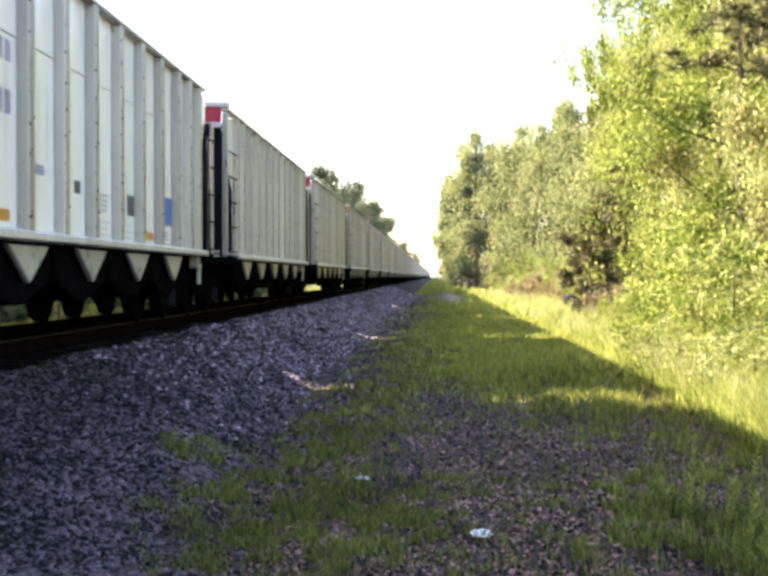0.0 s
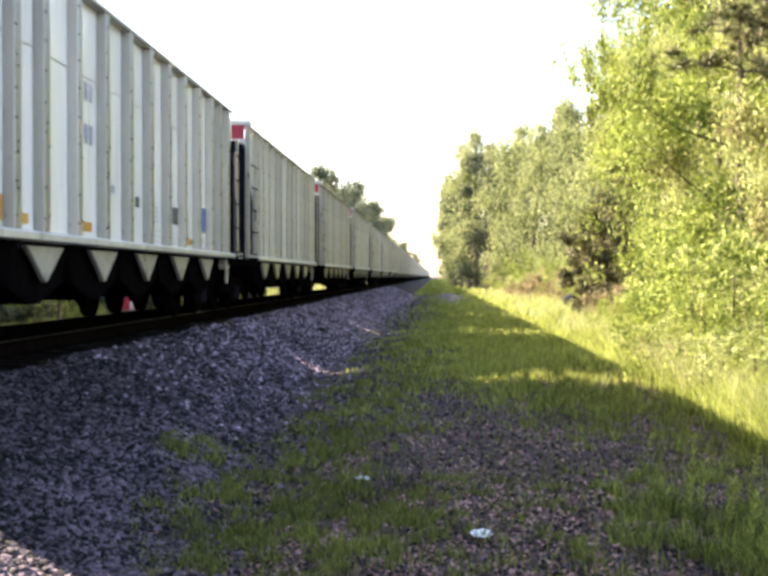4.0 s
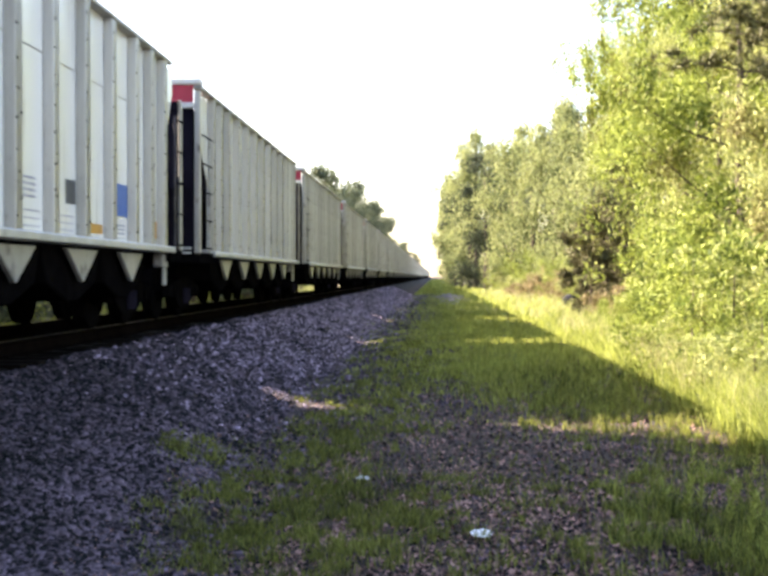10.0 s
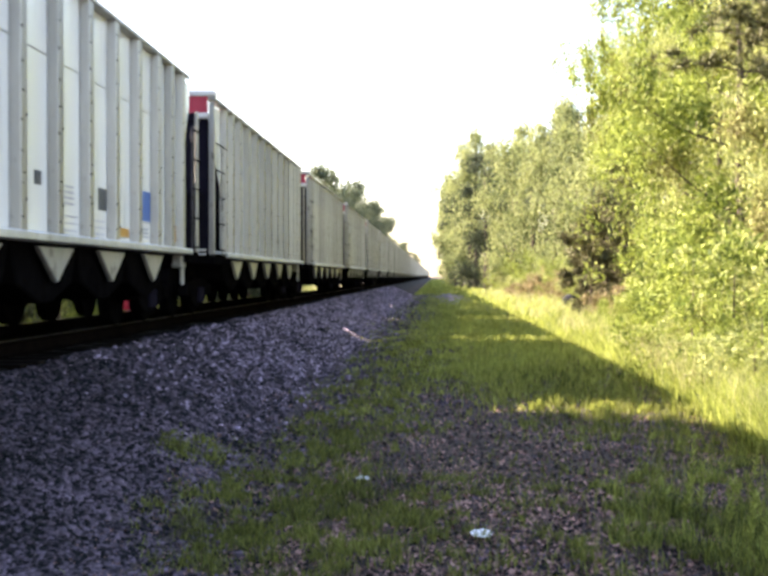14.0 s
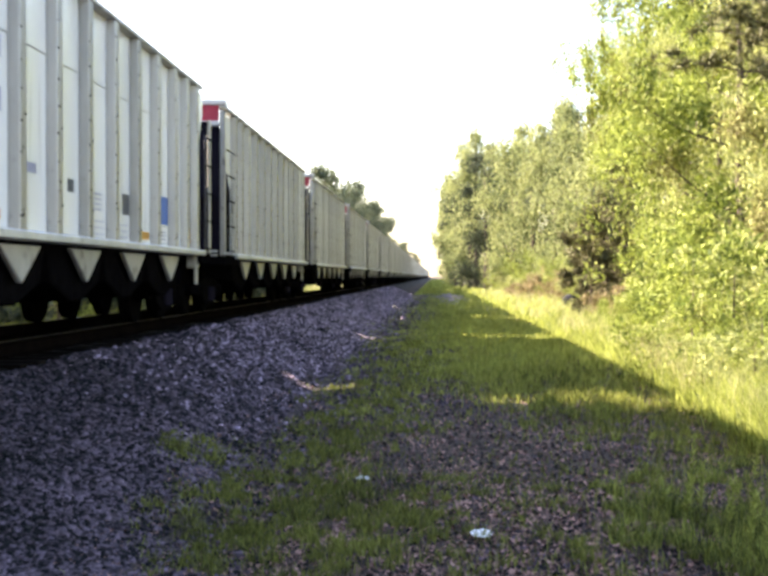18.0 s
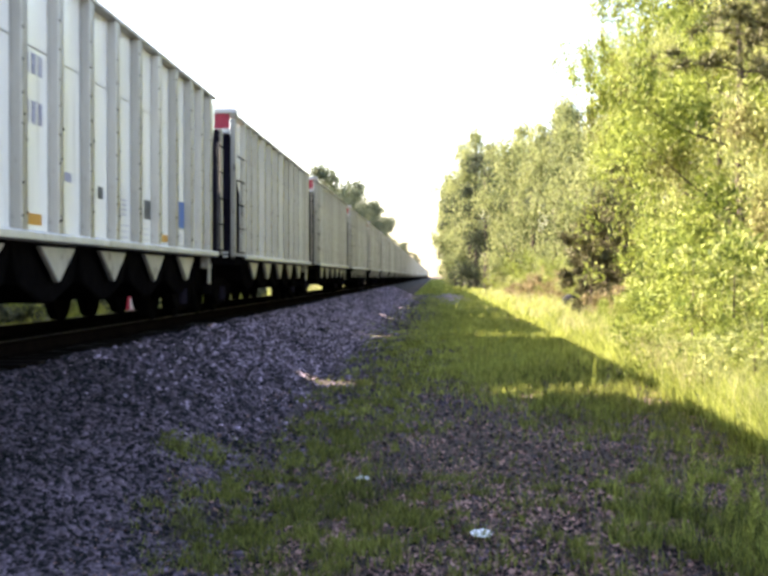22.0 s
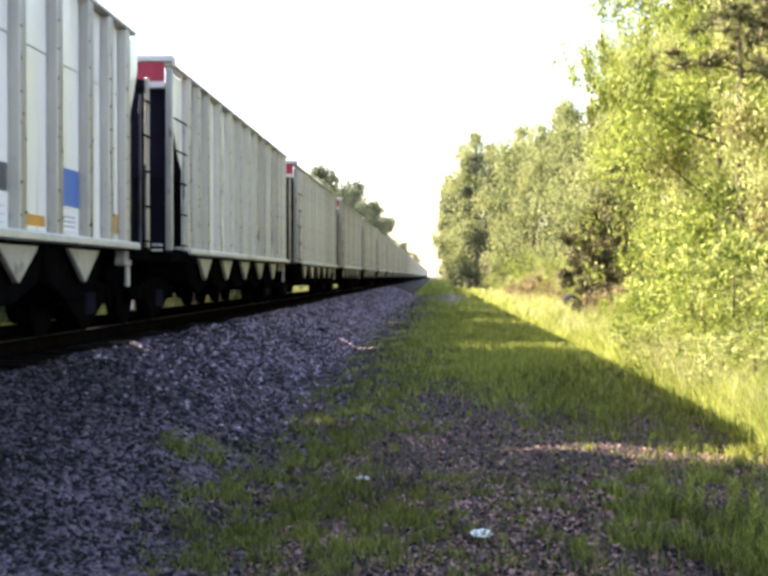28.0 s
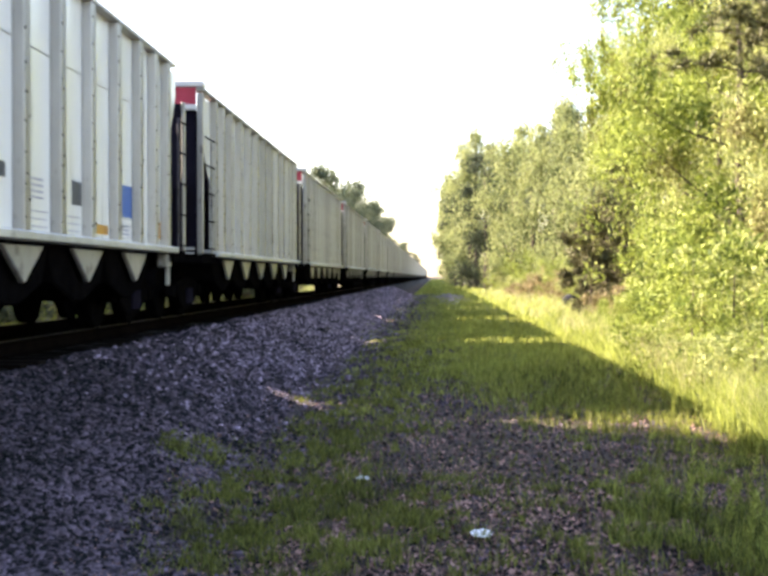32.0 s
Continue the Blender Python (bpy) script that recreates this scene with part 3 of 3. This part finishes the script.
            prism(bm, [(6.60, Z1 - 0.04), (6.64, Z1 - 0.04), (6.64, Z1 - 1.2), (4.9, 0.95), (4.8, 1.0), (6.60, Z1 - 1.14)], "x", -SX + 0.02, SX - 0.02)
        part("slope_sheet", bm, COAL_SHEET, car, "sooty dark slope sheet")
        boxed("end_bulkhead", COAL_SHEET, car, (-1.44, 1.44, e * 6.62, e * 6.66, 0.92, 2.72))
        if e < 0:
            for z in (1.06, 1.135):
                boxed("end_step", SILL, car, (1.33, 1.46, -END - 0.2, -END - 0.05, z, z + 0.032), "pale steel end step", bevel=0.006)
        bm = bmesh.new()
        box(bm, -0.09, 0.09, e * END, e * 8.05, 0.78, 0.96)
        box(bm, -0.15, 0.12, e * 7.95, e * 8.07, 0.72, 1.0)
        part("coupler", bm, DARK_STEEL, car, bevel=0.02)
        truck(car, e * 6.17)
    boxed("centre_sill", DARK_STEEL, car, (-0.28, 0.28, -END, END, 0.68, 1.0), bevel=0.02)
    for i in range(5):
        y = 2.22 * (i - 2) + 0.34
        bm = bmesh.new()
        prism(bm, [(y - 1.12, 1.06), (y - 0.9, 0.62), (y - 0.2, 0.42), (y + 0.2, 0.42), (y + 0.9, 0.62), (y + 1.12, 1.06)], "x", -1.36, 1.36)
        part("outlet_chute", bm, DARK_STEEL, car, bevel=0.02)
        for s in (-1, 1) if full else (1,):
            bm = bmesh.new()
            prism(bm, [(y - 0.6, 1.0), (y - 0.02, 0.64), (y + 0.02, 0.64), (y + 0.6, 1.0)], "x", s * 1.42, s * 1.48)
            part("chute_wing", bm, PALE, car, "pale triangular chute side plate", bevel=0.01)
    if full:
        marks = [("blue_placard", BLUE, 4.02, 0.45, 1.44, 1.84), ("black_stencil", STENCIL, 2.02, 0.18, 1.47, 1.73), ("orange_reflector", ORANGE, -2.8, 0.3, 1.20, 1.31),
                 ("orange_reflector", ORANGE, 2.87, 0.42, 1.19, 1.30), ("orange_reflector", ORANGE, -5.54, 0.13, 1.2, 1.44), ("orange_reflector", ORANGE, 5.93, 0.19, 1.22, 1.46),
                 ("orange_reflector", ORANGE, -4.86, 0.16, 1.20, 1.30), ("black_stencil", STENCIL, -0.34, 0.11, 1.60, 1.74), ("notice_panel", WHITE, 4.02, 0.43, 1.18, 1.41)]
        for name, mat, y, half, z0, z1 in marks:
            boxed(name, mat, car, (SX + 0.001, SX + 0.004, y - half, y + half, z0, z1))
        bars = [(-2.74 + 0.2 * i, 2.18, 0.06, 0.22) for i in (-1, 0, 1)] + [(-2.74 + 0.2 * i, 2.66, 0.06, 0.2) for i in (-1, 0, 1)]
        bars += [(0.66, 1.46 + 0.06 * i, 0.2, 0.024) for i in range(4)] + [(-1.65, 1.7, 0.16, 0.1)]
        bars += [(y, 1.18 + 0.075 * i, 0.4, 0.014) for y in (0.58, 1.71) for i in range(3)] + [(4.02, 1.22 + 0.05 * i, 0.3, 0.016) for i in range(3)]
        for y, z, w, h in bars:
            boxed("lettering_bar", INK, car, (SX + 0.002, SX + 0.006, y - w, y + w, z, z + h))
    return car


NEAR_CARS, FAR_CARS = 27, 36
cars = [hopper_car(True)]
cars += [copy_thing(cars[0], Matrix()) for _ in range(NEAR_CARS - 1)]
far_car = hopper_car(False)
cars += [far_car] + [copy_thing(far_car, Matrix()) for _ in range(FAR_CARS - 1)]


# ---- trees ----
def leaf_cloud(name, centres, spread, count, size, mat, flat=1.0):
    """Small folded leaves scattered round clump centres."""
    n = len(centres) * count
    c = np.repeat(centres, count, 0)
    p = c + rng.normal(0, 1, (n, 3)) * np.repeat(spread, count)[:, None] * np.array([1, 1, flat])
    a = rng.normal(0, 1, (n, 3)) * np.array([1, 1, flat]) + np.array([0, 0, 0.6 * (flat - 1) - 0.4])
    a /= np.linalg.norm(a, axis=1)[:, None]
    b = np.cross(a, rng.normal(0, 1, (n, 3)))
    b /= np.linalg.norm(b, axis=1)[:, None] + 1e-9
    nrm = np.cross(a, b)
    s = (size * rng.uniform(0.6, 1.3, n))[:, None]
    v = np.stack([p - a * s, p + b * s * 0.42 + nrm * s * 0.2, p + a * s, p - b * s * 0.42 + nrm * s * 0.2], 1).reshape(-1, 3)
    i = 4 * np.arange(n)[:, None]
    return mesh_np(name, v, np.concatenate([i + np.array([[0, 1, 2]]), i + np.array([[0, 2, 3]])], 0), mat)


def tree(height, radius, base, clumps, count, size, mat, label, seed, name="tree", kind="tree", squeeze=0.5, loose=1.0, rise=(0.05, 0.35), flat=1.0):
    r = random.Random(seed)
    ob = tagged(new(name), label, kind, "trees of the wood" if kind == "tree" else "shrubs at the wood's edge")
    bm = bmesh.new()
    top = height * 0.9
    bend = Vector((r.uniform(-0.4, 0.4), r.uniform(-0.4, 0.4), 0)) * height / 10
    spine = [Vector((0, 0, -0.2)) + Vector((0, 0, top * k / 6)) + bend * (k / 6) ** 2 + Vector((r.uniform(-0.05, 0.05), r.uniform(-0.05, 0.05), 0)) * height * 0.1 for k in range(7)]
    girth = 0.016 * height
    tube(bm, spine, [girth * (1.25 - 1.15 * k / 6) for k in range(7)], 8)
    centres, spread = [], []
    limbs = max(6, clumps // 9)
    for k in range(limbs):
        f = base + (0.96 - base) * (k + r.random()) / limbs
        start = spine[min(5, int(f * 6))].lerp(spine[min(5, int(f * 6)) + 1], f * 6 - min(5, int(f * 6)))
        wide = radius * (0.35 + 0.75 * math.sin(math.pi * min(1, (f - base) / (1 - base) * squeeze + 0.28))) * r.uniform(0.6, 1.15)
        ang = k * 2.4 + r.uniform(-0.5, 0.5)
        tip = start + Vector((math.cos(ang) * wide, math.sin(ang) * wide, r.uniform(*rise) * wide))
        mid = start.lerp(tip, 0.5) + Vector((0, 0, -0.06 * wide))
        limb = bmesh.new() if name == "dead_thicket" else bm
        tube(limb, [start, mid, tip], [girth * 0.38 * (1.1 - f), girth * 0.22 * (1.1 - f), 0.008], 5)
        if limb is not bm:
            part("branch", limb, BARK, ob)
        for j in range(9):
            q = start.lerp(tip, r.uniform(0.3, 1.08)) + Vector((r.gauss(0, 0.16), r.gauss(0, 0.16), r.gauss(0.05, 0.14))) * wide
            centres.append(q)
            spread.append(r.uniform(0.05, 0.13) * radius * loose)
    part("trunk", bm, BARK, ob)
    part("crown", leaf_cloud("crown", np.array(centres), np.array(spread), count, size, mat, flat), None, ob)
    return ob


def pine(height, seed, label):
    r = random.Random(seed)
    ob = tagged(new("pine"), label, "tree", "trees of the wood")
    bm = bmesh.new()
    tube(bm, [Vector((0, 0, -0.2)), Vector((0.1, 0, height * 0.5)), Vector((0.0, 0.1, height))], [0.17, 0.12, 0.02], 8)
    tufts = []
    for k in range(46):
        f = 0.42 + 0.58 * k / 46
        wide = 3.2 * (1.15 - f) + 0.5
        ang = k * 2.4
        start = Vector((0.05, 0, height * f))
        tip = start + Vector((math.cos(ang) * wide, math.sin(ang) * wide, 0.25 * wide - 0.3))
        tube(bm, [start, start.lerp(tip, 0.5) - Vector((0, 0, 0.12)), tip], [0.04, 0.025, 0.008], 5)
        for j in range(26):
            tufts.append(start.lerp(tip, r.uniform(0.35, 1.03)) + Vector((r.gauss(0, 0.16), r.gauss(0, 0.16), r.gauss(0, 0.1))))
    part("trunk", bm, BARK, ob)
    t = np.array(tufts)
    n = len(t) * 40
    p = np.repeat(t, 40, 0)
    d = rng.normal(0, 1, (n, 3)) + np.array([0, 0, 0.5])
    d /= np.linalg.norm(d, axis=1)[:, None]
    w = np.cross(d, rng.normal(0, 1, (n, 3)))
    w *= 0.016 / (np.linalg.norm(w, axis=1)[:, None] + 1e-9)
    v = np.stack([p - w, p + w, p + d * rng.uniform(0.14, 0.3, (n, 1))], 1).reshape(-1, 3)
    part("needles", mesh_np("needles", v, np.arange(3 * n).reshape(-1, 3), NEEDLE), None, ob)
    return ob


def placed(x, y, turn=0.0, size=1.0, tall=1.0):
    return Matrix.Translation((x, y, float(land(x, y)) - 0.03)) @ Matrix.Rotation(turn, 4, "Z") @ Matrix.Diagonal((size, size, size * tall, 1))


NEAR_KINDS = [tree(11.0, 3.2, 0.02, 135, 210, 0.074, LEAF, "leafy broadleaf tree in full summer leaf", 1, loose=0.72, rise=(0.35, 1.0), flat=1.9),
              tree(10.0, 2.8, 0.02, 135, 210, 0.07, LEAF_B, "broadleaf tree with yellowing green leaves", 2, loose=0.72, rise=(0.35, 1.0), flat=1.9),
              tree(12.0, 3.0, 0.02, 135, 210, 0.076, LEAF, "tall broadleaf tree hung with green leaves", 3, loose=0.72, rise=(0.35, 1.0), flat=1.9)]
NEAR_KINDS.append(tree(11.5, 3.0, 0.36, 110, 210, 0.08, LEAF, "tall broadleaf tree with a bare shaded trunk below", 23, loose=0.8, rise=(0.35, 1.0), flat=1.9))
FAR_KINDS = [tree(13.0, 2.9, 0.04, 120, 80, 0.135, LEAF_FAR, "far broadleaf tree in the wood's edge", 4, loose=1.3, rise=(0.3, 0.9), flat=1.7),
             tree(14.0, 2.6, 0.04, 120, 80, 0.135, LEAF_PALE, "far slender tree of pale sunlit leaves", 5, loose=1.2, rise=(0.4, 1.0), flat=2.0),
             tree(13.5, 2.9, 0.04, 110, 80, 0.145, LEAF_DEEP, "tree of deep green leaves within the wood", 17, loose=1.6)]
LEFT_KINDS = [tree(13.0, 3.2, 0.06, 110, 70, 0.18, LEAF_SHADE, "tall grey-green tree far beyond the train", 14, loose=1.3),
              tree(14.0, 2.9, 0.06, 100, 70, 0.18, LEAF_SHADE, "tall grey-green tree in a far clump", 15, loose=1.3)]
BUSHES = [tree(2.6, 1.5, 0.03, 54, 60, 0.065, LEAF_B, "sunlit shrub with yellow-green leaves", 6, "shrub", "shrub"),
          tree(3.6, 1.6, 0.03, 63, 60, 0.070, LEAF, "leafy green shrub before the trees", 7, "shrub", "shrub"),
          tree(1.6, 1.0, 0.02, 45, 60, 0.056, LEAF_B, "low weedy shrub in tall grass", 8, "shrub", "shrub")]
PINE = pine(13.0, 9, "pine with drooping boughs of green needles")


def stand(kinds, spots, seed, which=()):
    r = random.Random(seed)
    used = set()
    for i, (x, y, size) in enumerate(spots):
        k = which[i % len(which)] if which else r.randrange(len(kinds))
        m = placed(x, y, r.uniform(0, 6.28), size, r.uniform(0.92, 1.08))
        if k in used:
            copy_thing(kinds[k], m)
        else:
            kinds[k].matrix_basis = m
            used.add(k)


NEAR_SPOTS = [(7.8, 25, 0.82), (7.5, 30.5, 1.0), (8.5, 37, 1.05), (9.4, 44, 1.05), (10.0, 51, 1.08), (11.1, 58, 1.1), (11.2, 66, 1.05), (10.8, 29, 1.0), (8.6, 20.5, 0.8)]
MID_SPOTS = [(11.0, 74, 1.0), (10.9, 84, 1.05), (10.7, 94, 1.08), (10.1, 104, 1.13), (9.2, 116, 1.18), (8.1, 128, 1.25), (5.7, 137, 1.22), (5.2, 155, 1.37), (4.8, 168, 1.37), (4.0, 184, 1.37), (3.6, 200, 1.37), (3.4, 222, 1.35), (3.4, 250, 1.38), (3.6, 285, 1.4), (15, 80, 0.9), (14.5, 95, 1.0), (13.5, 110, 1.08), (12, 130, 1.18), (10.5, 150, 1.22), (9.5, 175, 1.25), (12.3, 38, 0.95), (13.0, 46, 0.95), (13.5, 55, 0.95), (14, 64, 0.95), (13, 28, 0.95)]


def wood_edge(y):
    """How far from the camera's line the brush begins: close by at first, then a bay of grass, then narrowing."""
    return 5.4 if y < 34 else (5.4 + (y - 34) * 0.26 if y < 50 else (9.4 if y < 95 else max(3.4, 9.4 - (y - 95) * 0.08)))


LEFT_SPOTS = [(-14, 160, 1.08), (-15.5, 172, 1.18), (-15, 185, 1.21), (-16, 196, 1.2), (-14, 208, 1.18), (-16, 222, 1.28), (-16, 255, 1.32), (-15, 165, 1.17), (-17, 236, 1.28), (-17, 290, 1.32), (-16, 345, 1.32), (-15, 370, 1.23), (-14.5, 235, 1.28), (-14, 270, 1.32), (-14, 310, 1.28), (-14, 470, 1.1), (-14, 520, 1.06), (-14, 700, 1.14), (-14, 850, 1.23), (-14, 1000, 1.23)]
stand(NEAR_KINDS, NEAR_SPOTS, 11, (1, 0, 1, 0, 3, 3, 3, 2, 2))
stand(FAR_KINDS, MID_SPOTS, 12, (1, 0, 1, 1, 0, 1, 2, 1, 1, 0, 1, 1, 1, 1) + 11 * (2,))
stand(LEFT_KINDS, LEFT_SPOTS, 16)
PINE.matrix_basis = placed(6.9, 22.5, 0.5, 0.95)
copy_thing(PINE, placed(8.4, 48, 2.0, 0.8))
copy_thing(PINE, placed(7.5, 21.2, 3.4, 0.92))
BRUSH = tree(2.0, 1.3, 0.03, 45, 60, 0.08, DRY, "dry reddish brown brush at the wood's edge", 21, "dry_brush", "shrub")
BRUSH.matrix_basis = placed(9.3, 86, 0.3)
for x, y, size in ((8.7, 80, 0.9), (9.6, 92, 1.0), (9.0, 99, 1.1), (5.8, 92, 0.6), (6.7, 90, 0.75), (7.6, 88, 0.85), (8.3, 84, 0.8), (6.2, 42.5, 0.75), (5.9, 40.5, 0.5), (4.3, 44, 0.2), (6.4, 30, 0.6), (5.6, 22.5, 0.5), (4.4, 16.4, 0.28), (4.7, 18.2, 0.36), (4.1, 14.9, 0.2), (5.0, 20.0, 0.4)):
    copy_thing(BRUSH, placed(x, y, x * 3.1, size))
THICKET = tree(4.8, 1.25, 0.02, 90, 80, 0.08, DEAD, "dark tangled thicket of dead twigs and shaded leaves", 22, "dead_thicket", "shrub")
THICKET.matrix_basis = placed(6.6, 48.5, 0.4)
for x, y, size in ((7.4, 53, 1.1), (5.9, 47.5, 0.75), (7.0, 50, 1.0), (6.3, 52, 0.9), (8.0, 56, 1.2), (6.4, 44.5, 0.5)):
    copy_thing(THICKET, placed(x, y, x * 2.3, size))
r = random.Random(5)
spots = [(wood_edge(y) + r.uniform(0.0, 1.6), y, r.uniform(0.7, 1.25) * (0.65 if 34 < y < 52 else 1.0)) for y in [18.5 + 2.3 * i + r.uniform(-0.8, 0.8) for i in range(52)]]
spots += [(wood_edge(y) - 0.9 + r.uniform(-0.3, 0.9), y, r.uniform(0.45, 0.8)) for y in [17 + 2.2 * i + r.uniform(-0.8, 0.8) for i in range(40)] if not 23 < y < 62]
spots += [(-13 + r.uniform(-2.5, 2.5), 18 + 9.0 * i, r.uniform(0.8, 1.2)) for i in range(14)]
spots += [(4.3 + abs(r.gauss(0, 0.8)), 1 / r.uniform(1 / 36, 1 / 13.5), r.uniform(0.22, 0.5)) for i in range(34)]
stand(BUSHES, spots, 13)
# a row of trees beyond the track, with a break in it
belt = [(-15.0 + r.uniform(-0.8, 0.8), 3 + 3.4 * i + r.uniform(-0.8, 0.8), r.uniform(0.78, 0.83)) for i in range(30) if not 12 < 3 + 3.4 * i < 19]
belt += [(-17.5 + r.uniform(-0.8, 0.8), 4.5 + 3.4 * i + r.uniform(-0.8, 0.8), r.uniform(0.85, 0.91)) for i in range(30) if not 14 < 4.5 + 3.4 * i < 20]
belt += [(-15.0, 12.0, 0.79), (-15.2, 18.7, 0.80), (-17.4, 13.4, 0.86), (-17.6, 20.6, 0.86), (-15.1, 14.0, 0.74), (-15.0, 16.9, 0.73)]
BELT = tree(13.2, 3.0, 0.05, 150, 80, 0.3, LEAF_SHADE, "broadleaf tree in the row beyond the track", 31)
for i, (x, y, size) in enumerate(belt):
    m = placed(x, y, r.uniform(0, 6.28), size)
    if i:
        copy_thing(BELT, m)
    else:
        BELT.matrix_basis = m


# ---- small things on the ground ----
def scrap(x, y, w, d, sides, seed, label):
    """A flattened scrap of paper with a curled rim."""
    q = random.Random(seed)
    bm = bmesh.new()
    mid = bm.verts.new((0, 0, 0.012))
    rims = []
    for f, lift in ((0.6, 0.010), (1.0, 0.022)):
        rims.append([bm.verts.new((f * w / 2 * math.cos(a) * q.uniform(0.92, 1.06), f * d / 2 * math.sin(a) * q.uniform(0.92, 1.06), lift * q.uniform(0.8, 1.3))) for a in (2 * math.pi * i / sides for i in range(sides))])
    for i in range(sides):
        j = (i + 1) % sides
        bm.faces.new((mid, rims[0][i], rims[0][j]))
        bm.faces.new((rims[0][i], rims[1][i], rims[1][j], rims[0][j]))
    bmesh.ops.recalc_face_normals(bm, faces=bm.faces)
    bmesh.ops.solidify(bm, geom=bm.faces, thickness=0.006)
    ob = new("paper_scrap", mesh_of("paper_scrap", bm, PAPER))
    ob.location = (x, y, float(land(x, y)) + 0.012)
    return tagged(ob, label, "litter")


scrap(0.33, 8.81, 0.16, 0.26, 14, 1, "flattened white paper scrap on bare soil")
scrap(-0.66, 11.35, 0.13, 0.16, 6, 2, "small torn white paper scrap in grass")


def boulder(name, x, y, z, dims, mat, label, kind):
    bm = bmesh.new()
    bmesh.ops.create_icosphere(bm, subdivisions=2, radius=1.0)
    for v in bm.verts:
        v.co = Vector([c * k for c, k in zip(v.co * (1 + 0.35 * noise.noise(v.co * 1.7 + Vector((x, y, 0)))), dims)])
    ob = new(name, mesh_of(name, bm, mat))
    ob.location = (x, y, z)
    return tagged(ob, label, kind)


boulder("tree_stump", 6.7, 62.0, float(land(6.7, 62.0)) + 0.35, (0.42, 0.4, 0.5), DARK_STUMP, "blackened tree stump standing in tall grass", "stump")
boulder("dark_rock", -2.95, 32.0, float(bed(-2.95, 32.0)) + 0.04, (0.13, 0.2, 0.07), COAL_DUST, "dark lump of rock on the ballast slope", "rock")
boulder("fallen_log", 9.9, 88.0, float(land(9.9, 88.0)) + 0.75, (0.75, 0.5, 0.5), COAL_DUST, "dark weathered log lying in brush", "log")


def weed_plant(x, y, tall, seed, mat=MEADOW):
    """An upright weed: a stalk with narrow leaves."""
    q = random.Random(seed)
    ob = tagged(new("weed_plant"), "upright green weed with narrow leaves beside the track", "weed", "weeds by the track")
    bm = bmesh.new()
    tube(bm, [Vector((0, 0, -0.02)), Vector((0.02, 0.01, tall * 0.5)), Vector((0.04, 0.0, tall))], [0.006, 0.005, 0.002], 5)
    part("stalk", bm, mat, ob)
    bm = bmesh.new()
    for i in range(52):
        z = tall * (0.08 + 0.9 * i / 52)
        a = i * 2.4
        n = Vector((math.cos(a), math.sin(a), q.uniform(0.9, 2.2))) * q.uniform(0.025, 0.055)
        w = Vector((-math.sin(a), math.cos(a), 0)) * 0.010
        p = Vector((0.04 * z / tall, 0, z))
        v = [bm.verts.new(c) for c in (p, p + n * 0.5 + w, p + n - Vector((0, 0, 0.02)), p + n * 0.5 - w)]
        bm.faces.new(v)
    part("foliage", bm, mat, ob)
    ob.matrix_basis = placed(x, y)
    return ob


for i, (x, y, tall) in enumerate([(2.2, 8.3, 0.5), (2.12, 8.45, 0.42), (1.95, 9.6, 0.66), (2.06, 9.75, 0.42), (1.86, 9.35, 0.3), (2.18, 9.3, 0.36), (1.72, 9.5, 0.2), (2.5, 9.9, 0.2), (2.9, 11.4, 0.35), (3.3, 13.5, 0.45), (3.0, 15.8, 0.55), (3.5, 17.5, 0.7), (2.4, 19.0, 0.5), (3.4, 20.5, 0.7), (1.9, 24.0, 0.5)]):
    weed_plant(x, y, tall, i)
q = random.Random(77)
EDGE_WEEDS = [weed_plant(4.0, 16.0 + i, 0.45 + 0.15 * i, 30 + i, LEAF_B if i else WEED) for i in range(3)]
for i in range(54):
    y = 1 / q.uniform(1 / 42, 1 / 13)
    copy_thing(EDGE_WEEDS[i % 3], placed(3.3 + abs(q.gauss(0, 0.9)), y, q.uniform(0, 6.28), q.uniform(0.8, 1.5)))


def red_marker(x, y):
    """A red and white marker board on a short post."""
    ob = tagged(new("marker_board"), "red and white marker board on a short post beyond the track", "sign")
    boxed("post", PALE, ob, (-0.04, 0.04, -0.04, 0.04, 0, 0.9), bevel=0.006)
    boxed("board", RED, ob, (-0.22, 0.22, -0.065, -0.045, 0.35, 0.95), "red board")
    boxed("stripe", WHITE, ob, (0.06, 0.2, -0.069, -0.066, 0.37, 0.8), "white stripe")
    ob.matrix_basis = placed(x, y)


red_marker(-11.6, 46.6)


# ---- the rolling train ----
def progress(t):
    """Car lengths that the train has rolled, and where it stands at the start."""
    s = t / SECONDS
    return ((-1.247 * s + 1.97) * s + 22.4244) * s - 1.293


def motions():
    times = [0.5 * i for i in range(65)]
    for k, car in enumerate(cars):
        rows = [(t, pose(TRACK_X, CAR * (k - 1 - progress(t)) - 7.22, RAIL_Z)) for t in times]
        walk(car, rows)
    wheels = [o for o in bpy.data.objects if o.name.split(".")[0] == "wheelset"]
    first = {}
    for o in wheels:
        side = o.location.y > 0
        if side not in first:
            first[side] = o
            place = o.location.copy()
            rows = []
            for i in range(961):
                rolled = CAR * (progress(i / FPS) - progress(0))
                rows.append((i / FPS, pose(place.x, place.y, place.z, math.degrees(rolled / 0.457) % 360)))
            walk(o, rows)
        else:
            source = first[side].animation_data
            o.rotation_mode = "QUATERNION"
            o.animation_data_create()
            o.animation_data.action = source.action
            o.animation_data.action_slot = source.action_slot


motions()
